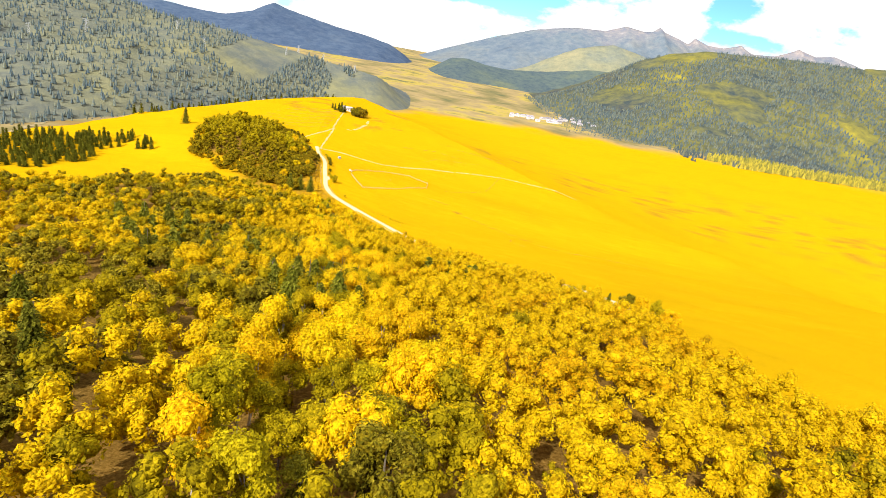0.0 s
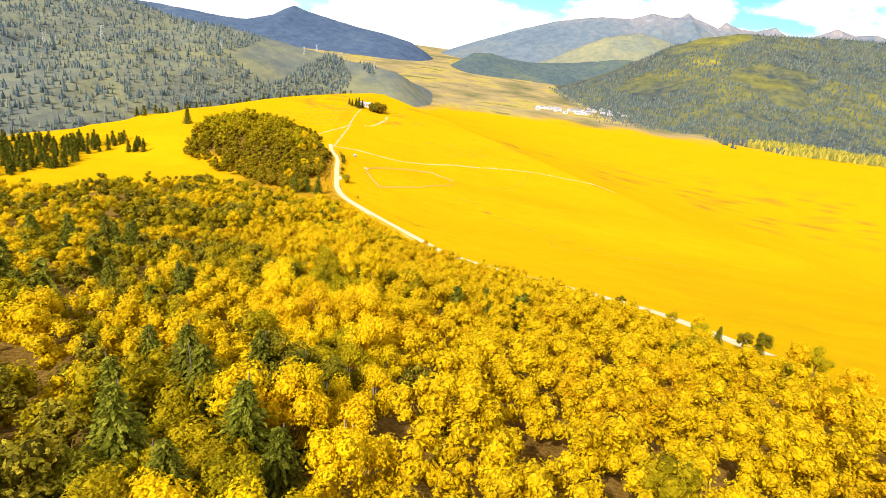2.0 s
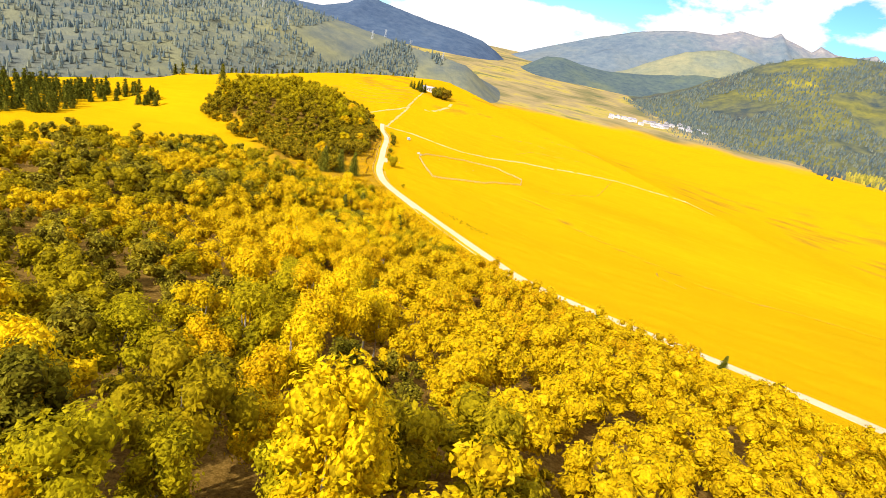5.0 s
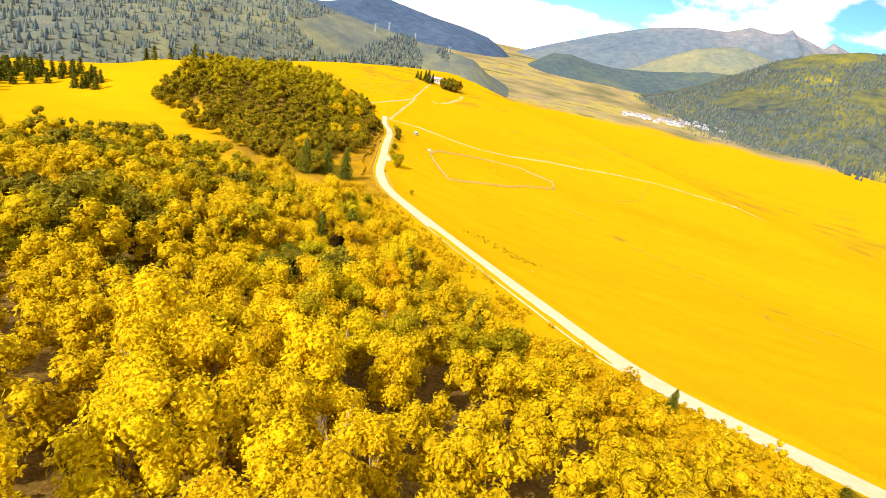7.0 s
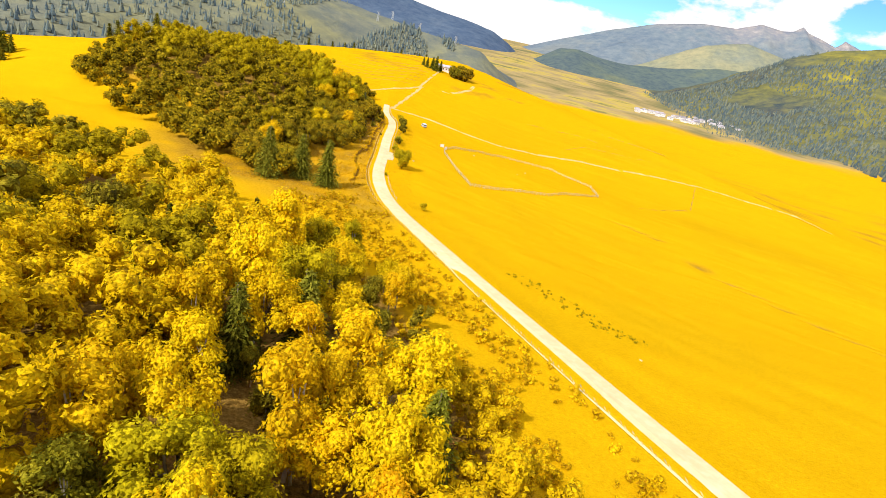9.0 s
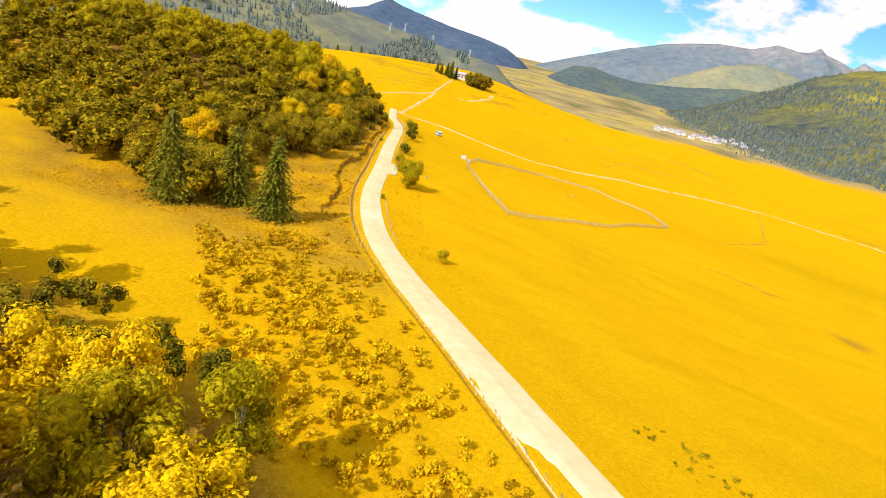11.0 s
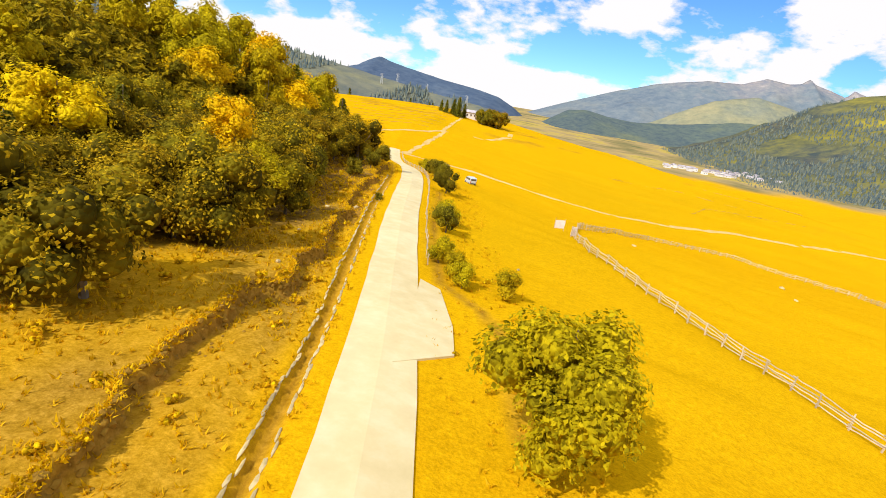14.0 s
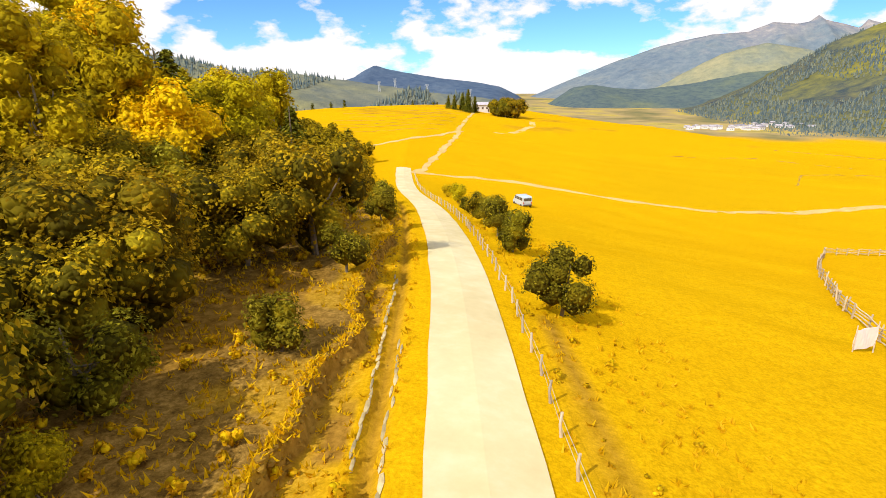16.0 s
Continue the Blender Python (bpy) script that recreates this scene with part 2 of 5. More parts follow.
MEADOW = meadow_material()


def mountain_material(name, stops, scale, rock=None, line=(0.5, 0.6)):
    m, n, l, b = shader(name, 0.95, 0.05)
    pos = n.new("ShaderNodeTexCoord").outputs["Object"]
    c = ramp(n, l, noise_node(n, l, scale, 8, pos, 0.65), stops)
    fine = noise_node(n, l, scale * 9, 6, pos, 0.7)
    c = blend(n, l, 0.35, c, ramp(n, l, fine, [(0.35, tuple(v * 0.5 for v in stops[0][1])), (0.65, stops[-1][1])]))
    if rock:
        z = n.new("ShaderNodeSeparateXYZ")
        l.new(pos, z.inputs[0])
        r = n.new("ShaderNodeMapRange")
        r.inputs["From Min"].default_value, r.inputs["From Max"].default_value = line
        k = n.new("ShaderNodeMath")
        k.operation = "MULTIPLY_ADD"
        l.new(noise_node(n, l, scale * 1.3, 6, pos), k.inputs[0])
        k.inputs[1].default_value = (line[1] - line[0]) * 3
        l.new(z.outputs["Z"], k.inputs[2])
        l.new(k.outputs[0], r.inputs["Value"])
        c = blend(n, l, r.outputs[0], c, ramp(n, l, fine, rock))
    l.new(c, b.inputs["Base Color"])
    relief(n, l, b, fine, 0.6, 8)
    return m


# Blue and grey stops of these ranges carry painted haze of distance.
MT_LEFT = mountain_material("hazy_wooded_slope", [(0.3, (0.10, 0.125, 0.15)), (0.45, (0.15, 0.17, 0.15)), (0.6, (0.23, 0.23, 0.13)), (0.75, (0.30, 0.27, 0.12))], 0.003)
MT_HAZE_BLUE = mountain_material("haze_blue_wooded_mountain", [(0.3, (0.05, 0.085, 0.16)), (0.6, (0.075, 0.12, 0.20)), (0.8, (0.14, 0.17, 0.21))], 0.0025,
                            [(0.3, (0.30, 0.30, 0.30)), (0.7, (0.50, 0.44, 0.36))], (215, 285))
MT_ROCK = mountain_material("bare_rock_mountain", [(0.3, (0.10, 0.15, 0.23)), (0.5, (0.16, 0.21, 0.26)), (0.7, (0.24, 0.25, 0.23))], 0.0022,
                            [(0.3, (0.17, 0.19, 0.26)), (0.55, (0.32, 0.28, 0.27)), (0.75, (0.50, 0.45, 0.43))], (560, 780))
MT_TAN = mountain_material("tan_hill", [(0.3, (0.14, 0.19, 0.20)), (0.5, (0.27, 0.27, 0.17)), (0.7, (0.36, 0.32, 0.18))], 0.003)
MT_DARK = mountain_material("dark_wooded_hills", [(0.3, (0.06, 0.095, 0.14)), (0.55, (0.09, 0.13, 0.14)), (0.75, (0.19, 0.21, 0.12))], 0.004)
# Darkest stops paint cloud shadow and haze as well as conifer green.
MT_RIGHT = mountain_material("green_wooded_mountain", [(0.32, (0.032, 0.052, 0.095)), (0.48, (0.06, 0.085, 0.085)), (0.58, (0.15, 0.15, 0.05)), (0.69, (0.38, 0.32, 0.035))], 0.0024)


# ---- mesh helpers ----
def link(name, mesh, material, parent=None, label="", smooth_it=False):
    if material is not None and not mesh.materials:
        mesh.materials.append(material)
    if smooth_it:
        mesh.shade_smooth()
    elif len(mesh.materials) > 1:
        inner = np.zeros(len(mesh.polygons), np.int32)
        mesh.polygons.foreach_get("material_index", inner)
        mesh.shade_smooth()
        mesh.polygons.foreach_set("use_smooth", inner > 0)
    else:
        mesh.shade_flat()
    ob = new(name, mesh)
    if parent is not None:
        ob.parent = parent
    if label:
        ob["label"] = label
    return ob


def mesh_of(name, verts, faces):
    me = bpy.data.meshes.new(name)
    me.from_pydata([tuple(v) for v in verts], [], [tuple(f) for f in faces])
    me.update()
    return me


def quick_mesh(name, verts, loops, sides):
    """A mesh of equal polygons from numpy arrays."""
    me = bpy.data.meshes.new(name)
    k = len(loops) // sides
    me.vertices.add(len(verts))
    me.vertices.foreach_set("co", np.asarray(verts, np.float32).ravel())
    me.loops.add(len(loops))
    me.loops.foreach_set("vertex_index", np.asarray(loops, np.int32))
    me.polygons.add(k)
    me.polygons.foreach_set("loop_start", np.arange(k, dtype=np.int32) * sides)
    me.polygons.foreach_set("loop_total", np.full(k, sides, np.int32))
    me.update(calc_edges=True)
    return me


def part(name, bm, material, parent, label="", smooth_it=False):
    me = bpy.data.meshes.new(name)
    bm.to_mesh(me)
    bm.free()
    return link(name, me, material, parent, label, smooth_it)


def add_box(bm, centre, size, turn=0.0, bevel=0.0):
    m = Matrix.Translation(centre) @ Matrix.Rotation(turn, 4, "Z") @ Matrix.Diagonal((*size, 1))
    made = bmesh.ops.create_cube(bm, size=1, matrix=m)
    if bevel:
        edges = {e for v in made["verts"] for e in v.link_edges}
        bmesh.ops.bevel(bm, geom=list(edges), offset=bevel, segments=1, affect="EDGES")


def add_rod(bm, a, b, r0, r1, sides=6):
    a, b = Vector(a), Vector(b)
    d = b - a
    m = Matrix.Translation((a + b) / 2) @ d.to_track_quat("Z", "Y").to_matrix().to_4x4()
    bmesh.ops.create_cone(bm, cap_ends=True, segments=sides, radius1=r0, radius2=r1, depth=d.length, matrix=m)


# ---- lie of the land ----
def smooth(a, b, v):
    s = np.clip((v - a) / (b - a), 0.0, 1.0)
    return s * s * (3 - 2 * s)

def glide(v, xs, ys):
    """Smooth curve through a few knots."""
    xs, ys = np.asarray(xs, float), np.asarray(ys, float)
    m = np.gradient(ys, xs)
    i = np.clip(np.searchsorted(xs, v) - 1, 0, len(xs) - 2)
    h = xs[i + 1] - xs[i]
    s = np.clip((v - xs[i]) / h, 0, 1)
    return ((2 * s**3 - 3 * s**2 + 1) * ys[i] + (s**3 - 2 * s**2 + s) * h * m[i]
            + (-2 * s**3 + 3 * s**2) * ys[i + 1] + (s**3 - s**2) * h * m[i + 1])

RY = [-200, 100, 140, 165, 187, 205, 230, 249, 276, 300, 324, 351, 371, 390, 417, 440, 469, 499, 533, 960]
RX = [90, 76, 69, 66, 61, 50, 28, 8.3, -9.3, -24.8, -40.6, -58.2, -65.8, -70, -76, -80.5, -88, -98, -107, -135]
FY = [-400, -60, 0, 60, 110, 160, 205, 250, 300, 350, 400, 440, 500, 600, 790, 900, 1000]
FZ = [150, 101, 90, 75, 61, 45, 31, 18.5, 10.5, 5.5, 3.2, 2.0, -4.5, -5.5, -4, -7, -12]

def road_x(y):
    return glide(y, RY, RX)

def ground(x, y):
    x, y = np.asarray(x, float), np.asarray(y, float)
    u = x - road_x(y)
    z = glide(y, FY, FZ)
    r = np.maximum(u, 0)
    z = z - smooth(230, 400, y) * 0.15 * r / (1 + r / 260)
    l = np.maximum(-u, 0)
    knoll = smooth(365, 420, y) * (1 - smooth(520, 640, y))
    z = z + knoll * 10.0 * smooth(7, 50, l) * (1 - smooth(90, 200, l))
    z = z - smooth(60, 260, l) * (8 + 0 * l)
    east = np.clip((1.4 * x + y - 800) / 850, 0, 1)
    west = np.clip((-300 + 0.42 * np.maximum(y - 540, 0) - x) / 380, 0, 1)
    south = np.clip((u - 500) / 700, 0, 1)
    edge = 1 - (1 - east * (2 - east)) * (1 - west * (2 - west)) * (1 - south * south)
    return z * (1 - edge) + edge * -88.0


_RY = np.arange(-400, 1200, 0.5)
_RX = road_x(_RY).tolist()


def rx(y):
    """road_x for one number."""
    return _RX[min(len(_RX) - 1, max(0, int(round((y + 400) * 2))))]


rng = np.random.default_rng(7)
_LAT = rng.random((64, 64))


def wander(x, y, size):
    """Smooth value noise, -1 to 1."""
    a, b = np.asarray(x, float) / size, np.asarray(y, float) / size
    i, j = np.floor(a).astype(int), np.floor(b).astype(int)
    f, g = a - i, b - j
    f, g = f * f * (3 - 2 * f), g * g * (3 - 2 * g)
    v = lambda p, q: _LAT[p % 64, q % 64]
    return 2 * ((v(i, j) * (1 - f) + v(i + 1, j) * f) * (1 - g) + (v(i, j + 1) * (1 - f) + v(i + 1, j + 1) * f) * g) - 1


BANK_Y = [355, 368, 380, 385, 391, 398, 410, 424, 434, 446, 462]
BANK_L = [7.5, 6.4, 6.8, 7.2, 6.1, 5.1, 5.0, 4.8, 4.6, 4.2, 4.0]


def bank_line(y):
    return glide(y, BANK_Y, BANK_L) + 0.55 * wander(y, 3.0, 3.1) + 0.35 * wander(y, 9.0, 1.3)


def near_path(x, y, line):
    """Distance from a line of points in the plan."""
    best = np.full(np.shape(x), 1e9)
    for (x0, y0), (x1, y1) in zip(line, line[1:]):
        dx, dy = x1 - x0, y1 - y0
        s = np.clip(((x - x0) * dx + (y - y0) * dy) / (dx * dx + dy * dy), 0, 1)
        best = np.minimum(best, np.hypot(x - x0 - s * dx, y - y0 - s * dy))
    return best


STREAM = [(-4, 462), (2, 440), (5, 420), (20, 415), (31, 391), (44, 383), (54, 373), (69, 362), (84, 345), (100, 338), (130, 345), (185, 330), (270, 357)]
FOOTPATH = [(-76, 436), (-73.4, 420), (-72.0, 411), (-70.3, 404), (-69.3, 401), (-67.8, 399.6), (-66.4, 398.2), (-65.4, 396), (-64.6, 392), (-63.5, 386)]
HILL_TRACK = [(-101.5, 524), (-104, 553), (-108.5, 620), (-113, 655), (-115.6, 690), (-119, 752), (-124, 800)]


def land(x, y):
    """Height of the ground with its small relief."""
    x, y = np.asarray(x, float), np.asarray(y, float)
    u = x - road_x(y)
    z = ground(x, y)
    away = smooth(2.6, 9, np.abs(u))
    z = z + away * (0.22 * wander(x, y, 6.0) + 0.10 * wander(x + 40, y, 2.3) + 0.5 * wander(x, y, 30.0))
    here = smooth(352, 362, y) * (1 - smooth(452, 466, y))
    b = bank_line(y)
    z = z + here * 0.6 * smooth(b - 0.16, b + 0.08, -u) * (1 - 0.55 * smooth(b + 2, b + 12, -u))
    z = z - here * 0.15 * smooth(b - 1.6, b - 0.7, -u) * (1 - smooth(b - 0.35, b + 0.1, -u))
    ditch = smooth(240, 270, y) * (1 - smooth(470, 480, y))
    z = z - ditch * 0.32 * np.exp(-((u + 2.95) / 0.28) ** 2)
    near = (x > -20) & (x < 300) & (y > 310) & (y < 480)
    z = np.where(near, z - 0.55 * np.exp(-(near_path(x, y, STREAM) / 0.8) ** 2), z)
    return z


def land_at(x, y):
    return float(land(np.array([x]), np.array([y]))[0])


def steps(*runs):
    out = []
    for a, b, d in runs:
        out += list(np.arange(a, b, d))
    return out


def far_steps(a, b, k):
    return list(a * (b / a) ** (np.arange(1, k + 1) / k))


U = [-v for v in reversed(far_steps(800, 6500, 14))] + steps((-800, -150, 26), (-150, -20, 2.6), (-20, -8.6, 0.5), (-8.6, -2.4, 0.17), (-2.4, 9, 0.6), (9, 60, 1.5), (60, 260, 5), (260, 900, 26)) + [900] + far_steps(900, 6500, 14)
V = [-2500, -1200, -600, -350] + steps((-200, 150, 6), (150, 340, 1.5), (340, 476, 0.42), (476, 480, 1.0), (480, 640, 2), (640, 1100, 8), (1100, 1700, 25)) + [1700] + far_steps(1700, 6500, 20)
gu, gv = np.meshgrid(np.array(U, float), np.array(V, float))
gx = gu + road_x(gv)
gz = land(gx, gv)
rows_n, cols_n = gx.shape
idx = np.arange(rows_n * cols_n).reshape(rows_n, cols_n)
quads = np.stack([idx[:-1, :-1], idx[:-1, 1:], idx[1:, 1:], idx[1:, :-1]], -1).reshape(-1)
ground_mesh = quick_mesh("ground", np.stack([gx, gv, gz], -1).reshape(-1, 3), quads, 4)
here = smooth(352, 362, gv) * (1 - smooth(452, 466, gv))
bl = bank_line(gv)
soil = here * smooth(bl - 0.35, bl - 0.2, -gu + 0.15 * wander(gx, gv, 0.8)) * (1 - smooth(bl - 0.02, bl + 0.12, -gu))
soil = np.maximum(soil, here * smooth(400, 412, gv) * smooth(-0.35, 0.25, wander(gx, gv, 1.7) + 0.6 * wander(gx, gv, 5.0)) * smooth(3.5, 3.7, -gu) * (1 - smooth(bl - 0.6, bl - 0.4, -gu)))
soil = np.maximum(soil, here * 0.75 * smooth(0.1, 0.5, wander(gx, gv, 4.0)) * smooth(bl + 0.5, bl + 3, -gu) * smooth(405, 420, gv) * (1 - smooth(bl + 9, bl + 14, -gu)))
soil = np.maximum(soil, 0.8 * np.exp(-(near_path(gx, gv, FOOTPATH) / 0.35) ** 2))
soil = np.maximum(soil, smooth(310, 330, gv) * np.where((gx > -20) & (gx < 300) & (gv < 480), 0.75 * np.exp(-(near_path(gx, gv, STREAM) / 0.6) ** 2), 0))
soil = np.maximum(soil, 0.7 * smooth(240, 270, gv) * (1 - smooth(470, 480, gv)) * np.exp(-((gu + 2.95) / 0.3) ** 2))
soil = np.maximum(soil, 0.55 * smooth(0.35, 0.8, wander(gx, gv, 23.0) + 0.4 * wander(gx, gv, 5.0)) * smooth(600, 760, gv) * (1 - smooth(900, 1100, gv)))
west_fall = np.clip((-300 + 0.42 * np.maximum(gv - 540, 0) - gx) / 380, 0, 1)
valley = np.maximum(smooth(1470, 1590, gv + 60 * wander(gx, gv, 90.0)), smooth(0.22, 0.5, west_fall + 0.06 * wander(gx, gv, 40.0)))
wood_top = np.minimum(np.where(gx > -130, 312 - 0.3 * (gx + 60), 333 + (gx + 130)), 334)
margin = glide(gv, [0, 60, 120, 165, 200, 217, 237, 258, 289, 335], [30, 26, 22, 23, 33, 35, 29, 23, 20, 26])
floor_and_shade = smooth(margin - 2, margin + 3, -gu) * (1 - smooth(wood_top - 6, wood_top + 3, gv)) * smooth(-240, -225, gx)
floor_and_shade = np.maximum(floor_and_shade, 0.95 * smooth(9, 14, -gu) * smooth(384, 398, gv) * (1 - smooth(520, 545, gv)) * (1 - smooth(80, 100, -gu)))
litter = smooth(392, 408, gv) * (1 - smooth(470, 485, gv)) * smooth(bl + 0.7, bl + 1.6, -gu + 1.6 * wander(gx, gv, 2.6)) * smooth(-0.9, -0.35, wander(gx, gv, 1.9) + 0.5 * wander(gx, gv, 6.0))
floor_and_shade = np.maximum(floor_and_shade, litter * (1 - smooth(40, 60, -gu)))
# Open slope: dry brown turf, with the trees' shade put into its colour.
floor_and_shade = np.maximum(floor_and_shade, (0.45 + 0.3 * wander(gx, gv, 3.5)) * smooth(3.2, 4.5, -gu) * smooth(325, 345, gv) * (1 - smooth(450, 470, gv)) * (1 - smooth(45, 70, -gu)))
layer = ground_mesh.color_attributes.new("cover", "FLOAT_COLOR", "POINT")
layer.data.foreach_set("color", np.stack([np.clip(soil, 0, 1), np.clip(valley, 0, 1), np.clip(floor_and_shade, 0, 1) * (1 - np.clip(valley, 0, 1)), np.ones_like(gx)], -1).astype(np.float32).ravel())
tagged(link("ground", ground_mesh, MEADOW, smooth_it=True), "golden autumn meadow and hillside above a broad valley", "ground", kind="structure")


def strip(name, line, width, material, lift=0.06, depth=0.25, ragged=0.1, step=1.5):
    """A laid strip with sides that follows the land along a line of points in the plan."""
    pts = []
    for (x0, y0), (x1, y1) in zip(line, line[1:]):
        k = max(1, int(math.hypot(x1 - x0, y1 - y0) / step))
        pts += [(x0 + (x1 - x0) * i / k, y0 + (y1 - y0) * i / k) for i in range(k)]
    pts = np.array(pts + [line[-1]])
    for _ in range(3):
        pts[1:-1] = (pts[:-2] + 2 * pts[1:-1] + pts[2:]) / 4
    d = np.gradient(pts, axis=0)
    d /= np.hypot(d[:, 0], d[:, 1])[:, None]
    side = np.stack([d[:, 1], -d[:, 0]], 1)
    s = np.arange(len(pts))
    ring = []
    for off, low in ((-0.5, 1), (-0.5, 0), (0.0, 0), (0.5, 0), (0.5, 1)):
        w = width(pts[:, 1]) if callable(width) else width
        p = pts + side * (off * w + np.sign(off) * ragged * wander(s * step, off * 50 + 7, 3.0))[:, None]
        z = land(p[:, 0], p[:, 1]) + lift - low * depth
        ring.append(np.column_stack([p, z]))
    v = np.stack(ring, 1)
    k = np.arange(len(pts) * 5).reshape(-1, 5)
    q = np.stack([k[:-1, :-1], k[:-1, 1:], k[1:, 1:], k[1:, :-1]], -1).reshape(-1)
    return link(name, quick_mesh(name, v.reshape(-1, 3), q, 4), material, smooth_it=False)




def road_width(y):
    return glide(y, [100, 230, 280, 330, 370, 415, 530], [4.4, 4.8, 5.2, 4.2, 3.2, 3.0, 3.1])


road_line = [(rx(y), y) for y in np.arange(146, 530, 3.0)]
tagged(strip("road", road_line, road_width, CONCRETE, 0.08, 0.4, 0.06), "narrow pale concrete road along the foot of the hill", "road", kind="structure")
tagged(strip("farm_track", [(-104, 520), (-99, 525), (-81, 532), (-68, 533), (-44, 531), (-20, 545), (4, 562), (45, 585), (86, 602), (130, 598), (184, 589)], 2.4, GRAVEL, 0.05, 0.3, 0.5), "bare gravel farm track across the meadow", "track", kind="structure")
tagged(strip("hill_track", HILL_TRACK, 1.5, GRAVEL, 0.05, 0.3, 0.6), "dirt track up to the house on the rise", "track", kind="structure")
tagged(strip("side_track", [(-110, 640), (-116, 600), (-122, 572), (-127, 552), (-150, 530)], 1.6, GRAVEL, 0.05, 0.3, 0.5), "faint dirt track over the terraces", "track", kind="structure")
tagged(strip("loop_track", [(-98, 655), (-93, 657), (-88, 675), (-83, 712), (-84, 740)], 3.0, GRAVEL, 0.05, 0.3, 0.5), "curved dirt track beside the copse", "track", kind="structure")

# passing bay beside the road
pad_bm = bmesh.new()
top = [(-69.2, 388.5), (-67.0, 391.2), (-67.6, 394.5), (-69.2, 399.6), (-70.6, 400.3), (-69.7, 394)]
vs = [pad_bm.verts.new((x, y, land_at(x, y) + 0.10)) for x, y in top]
face = pad_bm.faces.new(vs)
ext = bmesh.ops.extrude_face_region(pad_bm, geom=[face])
bmesh.ops.translate(pad_bm, vec=(0, 0, -0.4), verts=[v for v in ext["geom"] if isinstance(v, bmesh.types.BMVert)])
bmesh.ops.recalc_face_normals(pad_bm, faces=pad_bm.faces)
tagged(part("passing_bay", pad_bm, CONCRETE, None), "pale concrete passing bay beside the road", "pavement", kind="structure")

# ---- mountains ----
def mountain(name, ridge, depth_y, base, front, back, material, label, rough=0.12, cols=140, rows=46, seed=0.0, near_foot=0.0):
    """A range: a ridge line in the plan at about depth_y, falling to the valley in front and behind."""
    xs, zs = [r[0] for r in ridge], [r[1] for r in ridge]
    x = np.linspace(xs[0], xs[-1], cols)
    top = np.interp(x, xs, zs)
    k7 = int(rows * 0.7)
    s = np.concatenate([np.linspace(0, 0.7, k7), np.linspace(0.7, 1, rows - k7 + 1)[1:]])
    X, S = np.meshgrid(x, s)
    T = np.broadcast_to(top, X.shape)
    up = np.where(S < 0.7, S / 0.7, 1 - (S - 0.7) / 0.3 * 0.9)
    prof = up ** 0.9
    deep = front + near_foot * smooth(-264, -608, X)
    Y = depth_y + np.where(S < 0.7, -deep * (1 - S / 0.7), back * (S - 0.7) / 0.3)
    h = np.maximum(T - base, 4)
    scale = front / 6
    spur = wander(X + seed, Y * 0.35 + seed, scale) * 0.6 + 0.4 * wander(X + seed, Y * 0.6, scale * 0.42) + 0.22 * wander(X, Y + seed, scale * 0.17)
    Z = base - 6 + h * prof + rough * h * spur * (4 * prof * (1 - prof) + 0.10 * prof)
    Yw = Y + spur * front * 0.06
    k = np.arange(X.size).reshape(X.shape)
    q = np.stack([k[:-1, :-1], k[:-1, 1:], k[1:, 1:], k[1:, :-1]], -1).reshape(-1)
    ob = link(name, quick_mesh(name, np.stack([X, Yw, Z], -1).reshape(-1, 3), q, 4), material, smooth_it=True)
    tagged(ob, label, "mountain", kind="structure")
    return X, Yw, Z


BASE = -90.0
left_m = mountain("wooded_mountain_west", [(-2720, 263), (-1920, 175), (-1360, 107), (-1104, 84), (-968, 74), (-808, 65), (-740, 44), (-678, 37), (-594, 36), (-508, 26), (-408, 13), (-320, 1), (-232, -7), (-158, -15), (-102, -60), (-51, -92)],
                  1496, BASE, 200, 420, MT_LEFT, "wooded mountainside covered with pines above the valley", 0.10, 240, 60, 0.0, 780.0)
mountain("haze_blue_mountain", [(-2600, 60), (-1900, 20), (-1642, 10), (-1450, -5), (-1290, 0), (-1128, 45), (-1070, 80), (-1018, 106), (-960, 88), (-870, 70), (-632, 36), (-431, 14), (-330, -4), (-240, -45), (-170, -90), (-110, -130)],
         3500, -130, 700, 500, MT_HAZE_BLUE, "steep wooded mountain, painted haze blue, with a rocky peak", 0.10, 200, 50, 300)
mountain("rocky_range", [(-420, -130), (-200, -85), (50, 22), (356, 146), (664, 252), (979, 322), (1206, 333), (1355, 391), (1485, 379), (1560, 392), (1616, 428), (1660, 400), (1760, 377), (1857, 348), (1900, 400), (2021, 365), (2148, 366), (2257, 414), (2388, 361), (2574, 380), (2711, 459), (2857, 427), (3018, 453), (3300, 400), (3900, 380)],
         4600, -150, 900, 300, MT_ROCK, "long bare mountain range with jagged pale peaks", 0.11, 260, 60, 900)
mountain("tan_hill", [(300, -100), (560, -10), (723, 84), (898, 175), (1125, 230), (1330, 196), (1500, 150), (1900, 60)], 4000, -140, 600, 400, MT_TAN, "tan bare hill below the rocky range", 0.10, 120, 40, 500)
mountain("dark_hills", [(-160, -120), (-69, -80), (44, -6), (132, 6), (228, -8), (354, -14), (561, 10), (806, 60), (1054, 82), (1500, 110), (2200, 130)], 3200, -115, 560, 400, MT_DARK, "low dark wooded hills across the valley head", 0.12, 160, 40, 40)
